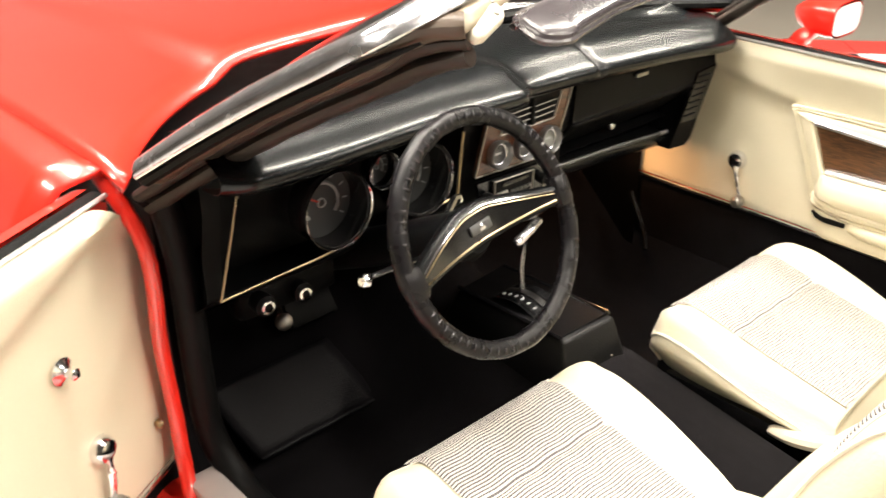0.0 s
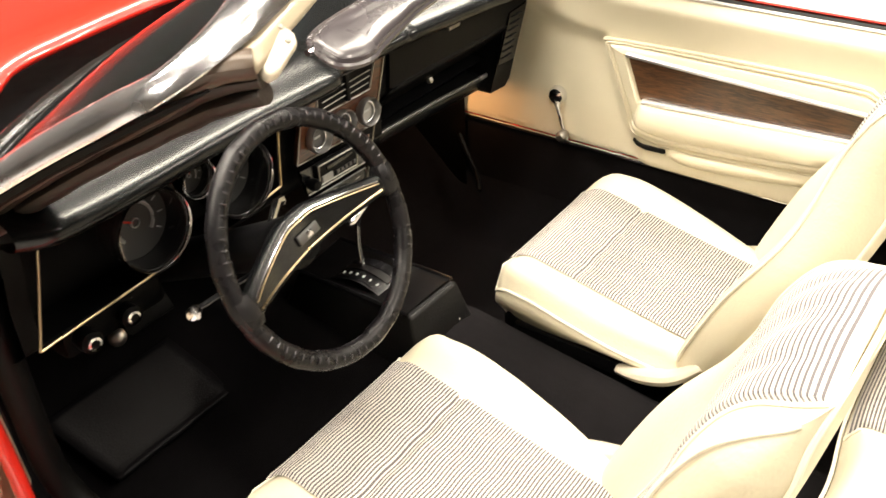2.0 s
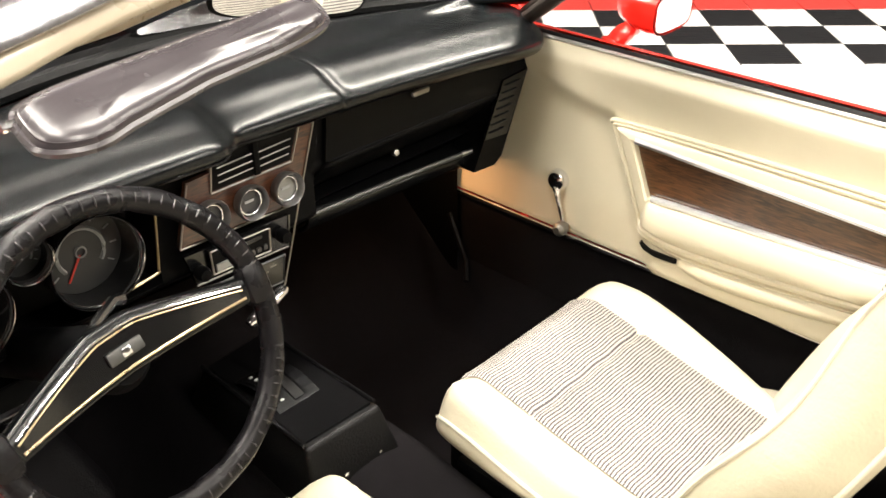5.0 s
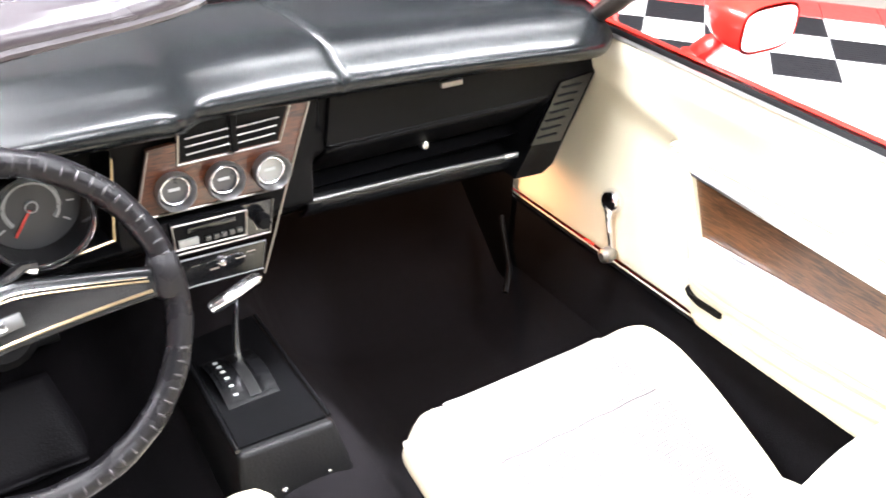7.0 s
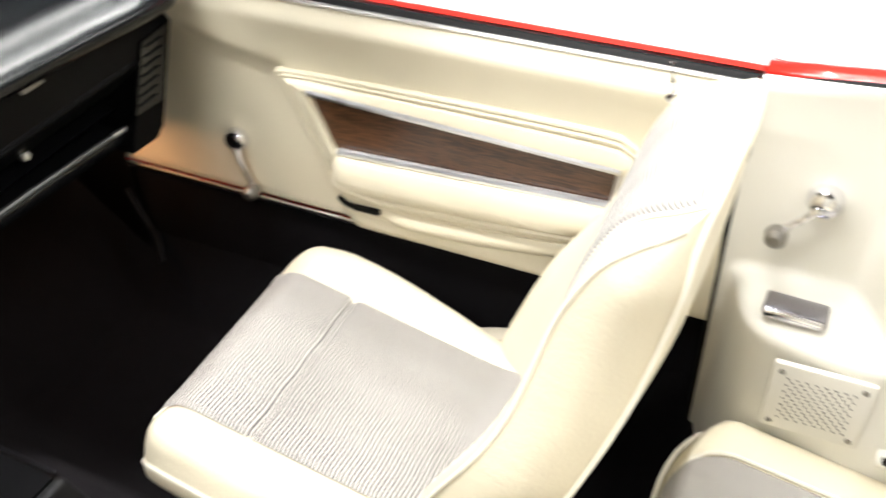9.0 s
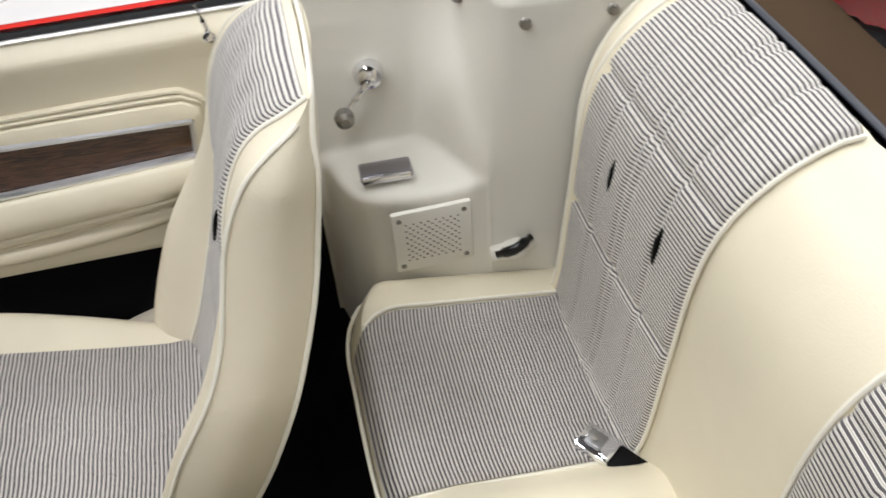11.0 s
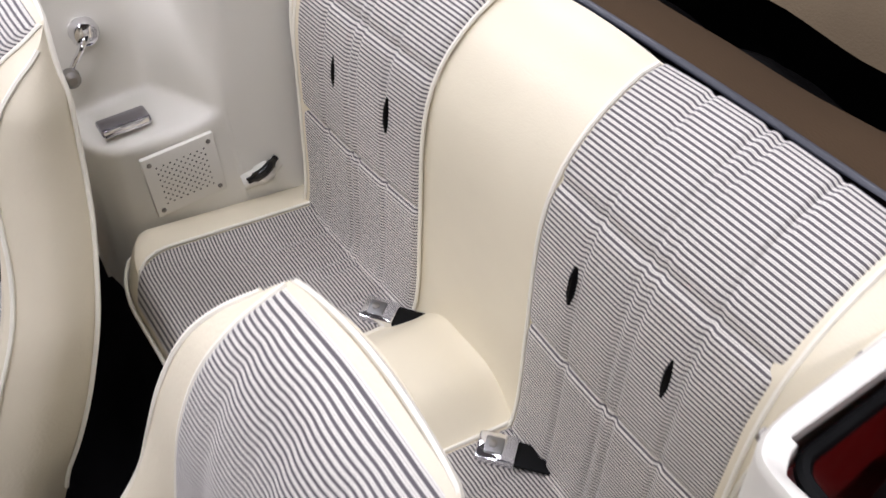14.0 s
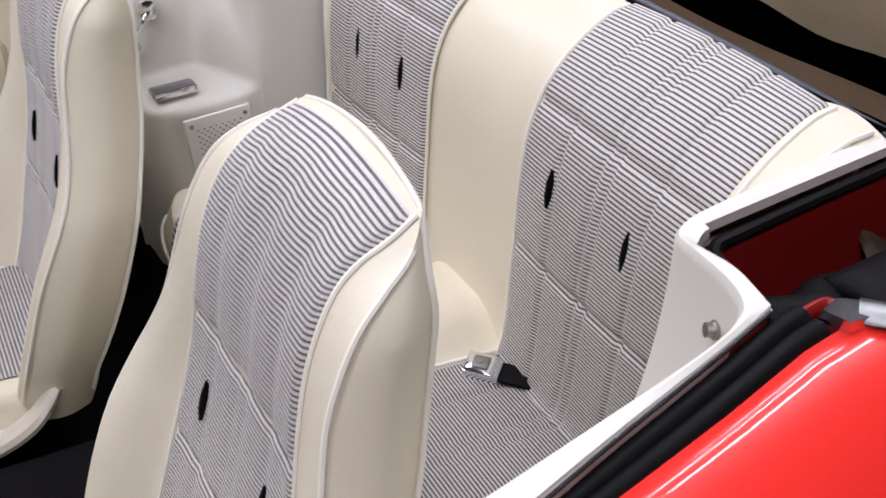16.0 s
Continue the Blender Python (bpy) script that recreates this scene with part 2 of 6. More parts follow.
def tube(bm, pts, r, n=8, closed=False, flat=1.0):
    """A round bar along points; r: one radius or one for each point."""
    pts = [Vector(p) for p in pts]
    rings, up = [], Vector((0.13, 0.21, 0.97))
    for i, p in enumerate(pts):
        a = pts[i - 1] if (i or closed) else p
        b = pts[(i + 1) % len(pts)] if (i < len(pts) - 1 or closed) else p
        d = (b - a).normalized()
        s = d.cross(up)
        s = s.normalized() if s.length > 1e-4 else Vector((1, 0, 0))
        w = s.cross(d).normalized()
        rr = r[i] if isinstance(r, (list, tuple)) else r
        rings.append([bm.verts.new(p + s * rr * math.cos(2 * math.pi * k / n) + w * rr * flat * math.sin(2 * math.pi * k / n)) for k in range(n)])
    for i in range(len(rings) - (not closed)):
        p, q = rings[i], rings[(i + 1) % len(rings)]
        for k in range(n):
            bm.faces.new((p[k], p[(k + 1) % n], q[(k + 1) % n], q[k]))
    if not closed:
        cap(bm, rings[0])
        cap(bm, rings[-1])


def smooth_path(pts, n=6):
    """More points along a Catmull-Rom curve through the given ones."""
    P = [Vector(p) for p in pts]
    out = []
    for i in range(len(P) - 1):
        a, b, c, d = P[max(i - 1, 0)], P[i], P[i + 1], P[min(i + 2, len(P) - 1)]
        for k in range(n):
            t = k / n
            out.append(0.5 * ((2 * b) + (c - a) * t + (2 * a - 5 * b + 4 * c - d) * t * t + (3 * b - a - 3 * c + d) * t ** 3))
    return out + [P[-1]]


def curve1(xs, ys):
    """Smooth interpolation of a small table."""
    def f(x):
        if x <= xs[0]:
            return ys[0]
        for i in range(len(xs) - 1):
            if x <= xs[i + 1]:
                t = (x - xs[i]) / (xs[i + 1] - xs[i])
                m0 = (ys[i + 1] - ys[i - 1]) / (xs[i + 1] - xs[i - 1]) if i else (ys[1] - ys[0]) / (xs[1] - xs[0])
                m1 = (ys[i + 2] - ys[i]) / (xs[i + 2] - xs[i]) if i + 2 < len(xs) else (ys[-1] - ys[-2]) / (xs[-1] - xs[-2])
                h = xs[i + 1] - xs[i]
                return (2 * t ** 3 - 3 * t * t + 1) * ys[i] + (t ** 3 - 2 * t * t + t) * h * m0 + (3 * t * t - 2 * t ** 3) * ys[i + 1] + (t ** 3 - t * t) * h * m1
        return ys[-1]
    return f


def box(bm, c, s, m=None, bevel=0.0, seg=2):
    """A box of size s round c, edges rounded by bevel; m: a further pose."""
    r = bmesh.ops.create_cube(bm, size=1.0)
    vs = r["verts"]
    bmesh.ops.scale(bm, vec=s, verts=vs)
    if bevel > 0:
        es = list({e for v in vs for e in v.link_edges})
        q = bmesh.ops.bevel(bm, geom=es, offset=bevel, segments=seg, affect="EDGES", profile=0.5)
        vs = list({v for f in q["faces"] for v in f.verts} | {v for v in vs if v.is_valid})
    bmesh.ops.translate(bm, vec=c, verts=vs)
    if m is not None:
        bmesh.ops.transform(bm, matrix=m, verts=vs)
    return vs


def lathe(bm, profile, m=None, n=28, ring=False):
    """A turned shape about z from (radius, height) pairs; ring: closed on itself, with no caps."""
    rings = []
    for r, z in profile:
        rings.append([bm.verts.new((r * math.cos(2 * math.pi * k / n), r * math.sin(2 * math.pi * k / n), z)) for k in range(n)])
    for p, q in zip(rings, rings[1:] + (rings[:1] if ring else [])):
        for k in range(n):
            bm.faces.new((p[k], p[(k + 1) % n], q[(k + 1) % n], q[k]))
    if not ring:
        cap(bm, rings[0])
        cap(bm, rings[-1])
    if m is not None:
        vs = [v for row in rings for v in row]
        known = set(vs)
        extra = list({e.other_vert(v) for v in vs for e in v.link_edges} - known)
        bmesh.ops.transform(bm, matrix=m, verts=vs + extra)


def prism(bm, outline, axis_map, depth, taper=0.0):
    """An outline (a, b) pushed out along a third axis: axis_map(a, b, d) gives the place."""
    n = len(outline)
    ca = sum(p[0] for p in outline) / n
    cb = sum(p[1] for p in outline) / n
    r0 = [bm.verts.new(axis_map(a, b, 0)) for a, b in outline]
    r1 = [bm.verts.new(axis_map(ca + (a - ca) * (1 - taper), cb + (b - cb) * (1 - taper), depth)) for a, b in outline]
    for i in range(n):
        bm.faces.new((r0[i], r0[(i + 1) % n], r1[(i + 1) % n], r1[i]))
    cap(bm, r0)
    cap(bm, r1)


def toward(direction, at):
    """A pose at a place whose z axis points along direction."""
    return Matrix.Translation(at) @ Vector(direction).to_track_quat("Z", "Y").to_matrix().to_4x4()


def bms():
    return bmesh.new()


# ---- the hall: ground, walls, ceiling and its lamps ----
def slab(name, lo, hi, material, label, category):
    bm = bms()
    box(bm, [(a + b) / 2 for a, b in zip(lo, hi)], [b - a for a, b in zip(lo, hi)])
    return tagged(link_mesh(name, bm, material, None, smooth=False), label, category, kind="structure")


floor = slab("floor", (-7, -8, -0.12), (9, 9, -0.012), FLOOR_WHITE, "smooth white showroom floor under the car", "floor")
slab("wall_east", (8.6, -8, -0.01), (8.8, 9, 4.2), WALL, "brown painted showroom wall", "wall")
slab("wall_west", (-7, -8, -0.01), (-6.8, 9, 4.2), WALL, "brown painted showroom wall", "wall")
# Unseen wall, made paler than the others as a reflector for the chrome.
slab("wall_north", (-6.8, 8.8, -0.01), (8.6, 9, 4.2), WALL_PALE, "unseen pale wall added to brighten the chrome", "wall")
slab("wall_south", (-6.8, -8, -0.01), (8.6, -7.8, 4.2), WALL, "brown painted showroom wall", "wall")
slab("ceiling", (-7, -8, 4.2), (9, 9, 4.3), CEIL, "grey showroom ceiling with strip lamps", "ceiling")

LAMP_POWER = 265


def ceiling_lamp(x, y, length=2.4, across=False):
    lamp = thing("ceiling_lamp", "long white fluorescent strip lamp under the ceiling", "ceiling lamp", "strip lamps of the hall")
    bm = bms()
    turned = pose(x, y, 0, 0, 0, 90 if across else 0)
    box(bm, (0, 0, 4.16), (0.34, length, 0.07), turned, bevel=0.01)
    part("housing", bm, IVORY_METAL, lamp)
    bm = bms()
    box(bm, (0, 0, 4.115), (0.28, length - 0.06, 0.016), turned)
    part("diffuser", bm, light_mat(9.0), lamp, "glowing white diffuser")
    ld = bpy.data.lights.new("strip_light", "AREA")
    ld.shape, ld.size, ld.size_y, ld.energy, ld.color = "RECTANGLE", 0.3, length, LAMP_POWER, (1.0, 0.94, 0.84)
    lo = new("strip_light", ld)
    lo.matrix_world = pose(x, y, 4.10, 0, 0, 90 if across else 0)
    lo.parent = lamp


for lx, ly in ((-2.6, 0.5), (-0.4, 0.4), (-0.4, 3.2), (0.35, -3.0), (2.6, -2.8), (5.2, -4.4)):
    ceiling_lamp(lx, ly)
for lx in (1.7, 4.2):
    ceiling_lamp(lx, 0.2, 2.4, True)

# ---- the car: painted body ----
car_body = thing("car_body", "red painted convertible body with open top, seen from the driver's side", "car body")


def body_sheet(name, f, nu, nv, material, label="", thick=0.012, parent=car_body):
    bm = bms()
    sheet(bm, f, nu, nv)
    ob = part(name, bm, material, parent, label)
    md = ob.modifiers.new("thickness", "SOLIDIFY")
    md.thickness, md.offset = thick, 0
    return ob


# bonnet: gently crowned, with a raised centre and a curved rear edge
hood_rear = curve1([-0.74, -0.68, -0.55, -0.38, -0.2, 0, 0.2, 0.38, 0.55, 0.68, 0.74], [0.33, 0.42, 0.545, 0.636, 0.658, 0.670, 0.658, 0.636, 0.545, 0.42, 0.33])


def hood(u, v):
    x = -0.748 + 1.496 * u
    y = hood_rear(x) + v * (2.2 - hood_rear(x))
    z = 1.045 + 0.03 * (1 - (x / 0.74) ** 2) - 0.10 * v * v - 0.012 * math.exp(-((v) / 0.02) ** 2)
    z += 0.022 / (1 + math.exp(-(0.40 - abs(x)) * 90))
    return (x, y, z)


body_sheet("hood", hood, 60, 30, RED, "glossy red bonnet with a raised centre")


def fender(side):
    def f(u, v):
        y = 0.40 + v * 1.9
        a = u * 1.45
        x = 0.744 + 0.178 * math.sin(a) ** 0.9 if a > 0 else 0.744
        z = 1.040 - 0.10 * v * v - 0.33 * (1 - math.cos(a)) * (1 if a < 1.2 else 1.0)
        z += 0.012 * math.exp(-((u - 0.28) / 0.12) ** 2)
        return (side * x, y, z)
    return f


for sd in (-1, 1):
    body_sheet("fender", fender(sd), 16, 24, RED, "red front wing")


def lower_side(side):
    def f(u, v):
        return (side * (0.912 + 0.02 * math.sin(u * 3)), 0.42 + v * 1.88, 0.80 - 0.55 * u)
    return f


for sd in (-1, 1):
    body_sheet("fender_side", lower_side(sd), 4, 10, RED)

# rear quarters and deck
belt_edge = curve1([-0.966, -0.904, -0.843, -0.785, -0.729, -0.65], [0.667, 0.678, 0.686, 0.693, 0.701, 0.713])    # outer edge of the pale rim
paint_edge = curve1([-2.4, -1.2, -0.98, -0.90, -0.81, -0.73, -0.65], [0.738, 0.712, 0.709, 0.717, 0.726, 0.731, 0.740])    # where the red wing begins


def rear_quarter(side):
    def f(u, v):
        y = -0.686 - v * 1.714
        x0 = paint_edge(y)
        a = u * 1.5
        z0 = 1.014 + 0.034 * min(1, v / 0.16) ** 1.2 + 0.012 * min(1, max(0, v - 0.15) / 0.3)
        x = x0 + (0.937 - x0) * math.sin(a)
        z = z0 - 0.30 * (1 - math.cos(a))
        return (side * x, y, z)
    return f


for sd in (-1, 1):
    body_sheet("rear_quarter", rear_quarter(sd), 16, 20, RED, "glossy red rear wing")

    def qside(u, v, sd=sd):
        return (sd * (0.935 + 0.015 * math.sin(u * 3)), -0.70 - v * 1.7, 0.77 - 0.5 * u)
    body_sheet("rear_quarter_side", qside, 4, 10, RED)


def deck(u, v):
    return (-0.74 + 1.48 * u, -1.78 - 0.62 * v, 1.06 + 0.02 * math.sin(math.pi * u) - 0.03 * v)


body_sheet("rear_deck", deck, 20, 8, RED, "red boot lid")

# sills and the red door openings
for sd in (-1, 1):
    bm = bms()
    box(bm, (sd * 0.90, 0.05, 0.33), (0.02, 1.9, 0.22), bevel=0.005)
    part("rocker", bm, RED, car_body)
    bm = bms()
    box(bm, (sd * 0.775, -0.17, 0.36), (0.15, 1.12, 0.20), bevel=0.03)
    part("sill", bm, RED, car_body)
    bm = bms()
    tube(bm, smooth_path([(sd * 0.745, 0.42, 1.03), (sd * 0.720, 0.352, 0.92), (sd * 0.724, 0.345, 0.75), (sd * 0.720, 0.343, 0.63), (sd * 0.726, 0.322, 0.53), (sd * 0.736, 0.29, 0.478), (sd * 0.745, 0.22, 0.455)]), 0.0135, 10)
    part("door_pillar", bm, RED, car_body, "red painted front door pillar")
    if sd > 0:
        continue
    bm = bms()
    tube(bm, smooth_path([(sd * 0.70, 0.33, 1.06), (sd * 0.674, 0.335, 0.90), (sd * 0.672, 0.335, 0.7), (sd * 0.668, 0.33, 0.56), (sd * 0.655, 0.28, 0.48), (sd * 0.652, 0.18, 0.455), (sd * 0.652, -0.1, 0.452)]), 0.025, 12)
    part("door_seal", bm, RUBBER, car_body, "black rubber door seal")

for sd in (-1, 1):
    bm = bms()
    tube(bm, [(sd * 0.672, -0.688 if sd > 0 else -0.648, 0.40 + 0.061 * k) for k in range(11)], 0.007, 8)
    part("rear_jamb_seal", bm, RUBBER, car_body, "black rubber seal on the rear door jamb")
bm = bms()
box(bm, (-0.706, -0.025, 0.478), (0.056, 0.68, 0.040), bevel=0.006)
part("sill_plate", bm, SILL_METAL, car_body, "ribbed metal sill plate")
bm = bms()
lathe(bm, [(0.006, 0), (0.009, 0.002), (0.008, 0.008), (0.004, 0.010)], toward((-1, -0.4, 0), (-0.742, 0.352, 0.60)))
part("hinge_bolt", bm, GOLD, car_body)

# cowl: dark recess between bonnet and windscreen, with louvres and wiper
bm = bms()


def cowl(u, v):
    x = -0.73 + 1.46 * u
    y1 = hood_rear(x) + 0.22
    y0 = 0.30 + 0.20 * (1 - (x / 0.75) ** 2)
    return (x, y0 + (y1 - y0) * v, 1.005 + 0.02 * (1 - (x / 0.75) ** 2))


sheet(bm, cowl, 40, 4)
part("cowl_panel", bm, BLACK, car_body, "dark recessed cowl panel")
bm = bms()


def cowl_strip(u, v):
    p = Vector((-0.735 + 1.47 * u, 0.255 + 0.27 * (1 - (2 * u - 1) ** 2), 1.083 + 0.012 * (1 - (2 * u - 1) ** 2)))
    return p + Vector((0, 0.010 + 0.055 * v * (0.4 + 0.6 * math.sin(math.pi * min(1, max(0, u)))), -0.004 - 0.022 * v * v))


sheet(bm, cowl_strip, 40, 5)
part("cowl_strip", bm, RED, car_body, "red painted strip before the windscreen")
bm = bms()
for i in range(14):
    x = -0.5 + i * 0.03
    box(bm, (x, hood_rear(x) - 0.08, 1.022), (0.012, 0.06, 0.006), bevel=0.002)
part("cowl_louvre", bm, RUBBER, car_body)
bm = bms()
tube(bm, [(-0.62, 0.44, 1.045), (-0.35, 0.53, 1.055), (-0.05, 0.57, 1.06)], 0.008, 6)
part("wiper_arm", bm, GLOSS_BLACK, car_body)

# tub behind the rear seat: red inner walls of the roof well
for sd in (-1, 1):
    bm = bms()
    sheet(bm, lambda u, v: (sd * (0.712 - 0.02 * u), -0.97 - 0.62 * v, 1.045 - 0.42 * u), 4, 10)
    part("well_side", bm, RED_SHADED, car_body, "red painted side of the roof well")
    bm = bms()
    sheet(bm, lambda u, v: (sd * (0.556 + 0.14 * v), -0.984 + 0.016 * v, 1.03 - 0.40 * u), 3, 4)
    part("well_front", bm, RED_SHADED, car_body)
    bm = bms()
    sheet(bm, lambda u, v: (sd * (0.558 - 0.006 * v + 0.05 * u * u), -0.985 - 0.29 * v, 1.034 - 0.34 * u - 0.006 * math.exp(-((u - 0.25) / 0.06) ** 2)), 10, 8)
    part("well_inner_side", bm, RED_SHADED, car_body, "red painted inner wall of the roof well")
    bm = bms()
    tube(bm, smooth_path([(sd * 0.664, -0.972, 1.030), (sd * 0.60, -0.984, 1.030), (sd * 0.563, -0.998, 1.030), (sd * 0.557, -1.05, 1.030), (sd * 0.554, -1.25, 1.030)]), 0.007, 8)
    part("well_seal", bm, RUBBER, car_body, "black seal under the trim's rim")
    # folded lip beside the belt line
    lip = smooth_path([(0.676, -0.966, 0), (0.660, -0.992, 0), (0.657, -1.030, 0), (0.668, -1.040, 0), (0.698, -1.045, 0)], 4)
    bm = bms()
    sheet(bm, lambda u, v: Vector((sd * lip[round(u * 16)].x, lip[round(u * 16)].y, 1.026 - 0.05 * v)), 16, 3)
    lo = part("well_lip", bm, RED_SHADED, car_body, "folded red lip of the roof well")
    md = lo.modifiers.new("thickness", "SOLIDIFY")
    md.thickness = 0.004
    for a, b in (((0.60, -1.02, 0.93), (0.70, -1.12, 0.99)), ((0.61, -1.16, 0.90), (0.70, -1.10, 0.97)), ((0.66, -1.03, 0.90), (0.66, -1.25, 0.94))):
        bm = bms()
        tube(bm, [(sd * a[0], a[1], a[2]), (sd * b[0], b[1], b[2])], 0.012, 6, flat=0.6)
        part("well_brace", bm, RED_SHADED, car_body, "red painted brace")
bm = bms()
sheet(bm, lambda u, v: (-0.72 + 1.44 * u, -1.26 - 0.52 * v, 0.66), 6, 4)
part("well_floor", bm, RUBBER, car_body)
bm = bms()
sheet(bm, lambda u, v: (-0.74 + 1.48 * u, -1.78, 0.66 + 0.40 * v), 6, 4)
part("well_rear", bm, RUBBER, car_body)

# ---- car floor ----
car_floor = thing("floor_pan", "black carpeted car floor with a raised centre tunnel", "car floor", kind="structure")
tun = curve1([-0.75, -0.30, -0.17, -0.1, 0.1, 0.17, 0.30, 0.75], [0, 0, 0.10, 0.245, 0.245, 0.10, 0, 0])


def pan(u, v):
    x = -0.69 + 1.38 * u
    y = 0.95 - 2.05 * v
    z = 0.30 + tun(x) * (0.95 if y > 0 else 0.95 - 0.40 * min(1, -y / 0.7))
    if y > 0.45:
        z += (y - 0.45) * 0.75
    if y < -0.62:
        z += 0.03
    if abs(x) > 0.62:
        z += (abs(x) - 0.62) * 2.2
    return (x, y, z)


bm = bms()
sheet(bm, pan, 46, 50)
part("carpet", bm, CARPET, car_floor, "black looped carpet")
bm = bms()
sheet(bm, lambda u, v: (-0.70 + 1.40 * u, 0.83 - 0.02 * v, 0.3 + 0.66 * v), 10, 6)
part("firewall", bm, CARPET, car_floor)
for sd in (-1, 1):
    bm = bms()
    sheet(bm, lambda u, v: (sd * (0.69 - 0.02 * u), 0.86 - 0.43 * u, 0.34 + 0.62 * v), 8, 6)
    part("kick_panel", bm, BLACK, car_floor, "black moulded kick panel")
bm = bms()
tube(bm, smooth_path([(0.655, 0.44, 0.57), (0.645, 0.41, 0.53), (0.63, 0.37, 0.485), (0.60, 0.34, 0.455)]), 0.006, 8)
part("kick_trim", bm, BLACK, car_floor)

floor_mat = thing("floor_mat", "black rubber floor mat in the driver's footwell", "floor mat")
bm = bms()


def matf(u, v):
    x, y = -0.515 - 0.04 * v + 0.31 * u, 0.435 + 0.15 * v
    return (x, y, 0.332 + max(0, y - 0.45) * 0.75 + 0.0008 * math.sin(u * 60))


sheet(bm, matf, 12, 16)
mo = part("mat", bm, MAT_RUBBER, floor_mat)
md = mo.modifiers.new("thickness", "SOLIDIFY")
md.thickness = 0.01
for nm, px, pz, pw in (("brake_pedal", -0.27, 0.52, 0.12), ("accelerator_pedal", -0.14, 0.47, 0.06)):
    ped = thing(nm, "black rubber foot pedal in the driver's footwell", "pedal")
    bm = bms()
    box(bm, (0, 0, 0), (pw, 0.06, 0.016), Matrix.Translation((px, 0.60, pz)) @ pose(0, 0, 0, 55), bevel=0.005)
    part("pad", bm, RUBBER, ped)
    bm = bms()
    tube(bm, [(px, 0.61, pz), (px, 0.70, pz + 0.12), (px, 0.78, pz + 0.25)], 0.009, 6)
    part("arm", bm, BLACK, ped)

# ---- front seats ----
back_half = curve1([-0.12, 0.0, 0.12, 0.38, 0.55, 0.70, 0.80, 0.88, 0.93, 0.965, 0.985, 1.0], [0.204, 0.220, 0.231, 0.228, 0.204, 0.180, 0.170, 0.162, 0.153, 0.142, 0.132, 0.119])
rear_d = curve1([0.0, 0.25, 0.6, 0.85, 0.93, 1.0], [-0.022, -0.050, -0.068, -0.055, -0.046, -0.040])
cloth_half = curve1([-0.1, 0.0, 0.3, 0.55, 0.80, 0.90, 0.96, 1.0], [0.138, 0.142, 0.141, 0.134, 0.123, 0.119, 0.120, 0.116])
edge_d = curve1([-0.12, 0.0, 0.25, 0.45, 0.55, 0.65, 0.75, 0.85, 0.92, 0.96, 1.0], [0.090, 0.092, 0.078, 0.048, 0.040, 0.038, 0.036, 0.022, 0.0, -0.020, -0.039])
mid_d = curve1([-0.12, 0.0, 0.30, 0.52, 0.60, 0.75, 0.87, 0.94, 0.98, 1.0], [0.014, 0.012, 0.012, 0.015, 0.022, 0.034, 0.028, 0.010, -0.014, -0.034])


def head_drop(x, q):
    """The top edge is a shallow arch: how far it falls towards its two corners."""
    t = min(1.0, max(0.0, (q - 0.80) / 0.20))
    return 0.020 * min(1.4, (x / 0.12) ** 2) * t * t * (3 - 2 * t)


def back_front(x, q):
    """How far forward the front face lies; q: share of the backrest's height. Low down it is a trough between
    bolsters, higher up a rounded pillow."""
    a = min(1.0, abs(x) / back_half(q))
    t = min(1.0, max(0.0, (q - 0.50) / 0.22))
    m = t * t * (3 - 2 * t)
    s = (1 - m) / (1 + math.exp(-(a - 0.74) * 17)) + m * a ** 2.6
    edge = edge_d(q)
    return mid_d(q) + (edge - mid_d(q)) * s - 0.008 * (1 - m) * max(0, (a - 0.95) / 0.05) ** 2


cush_half = curve1([0, 0.02, 0.06, 0.16, 0.28, 0.38, 0.44, 0.50], [0.203, 0.231, 0.247, 0.253, 0.243, 0.224, 0.208, 0.190])


def cush_top(x, e):
    """Height of the cushion; e: how far behind its front edge."""
    w = cush_half(e)
    q = min(1.0, abs(x) / w)
    z = 0.606 - 0.075 * min(1.0, max(0, e - 0.06) / 0.36)
    z += 0.030 / (1 + math.exp(-(q - 0.74) * 18)) * (1 - 0.4 * min(1, e / 0.42)) * (0.35 + 0.65 * min(1, e / 0.11))
    z += (0.006 * math.exp(-((e - 0.14) / 0.10) ** 2) - 0.004 * min(1, max(0, e - 0.22) / 0.16)) * max(0, (q - 0.55) / 0.45)
    z -= 0.045 * max(0, (q - 0.86) / 0.14) ** 2
    z -= 0.035 * max(0, (0.05 - e) / 0.05) ** 2
    return z


def seam_dip(v, at, w=0.004, deep=0.006):
    return deep * math.exp(-((v - at) / w) ** 2)


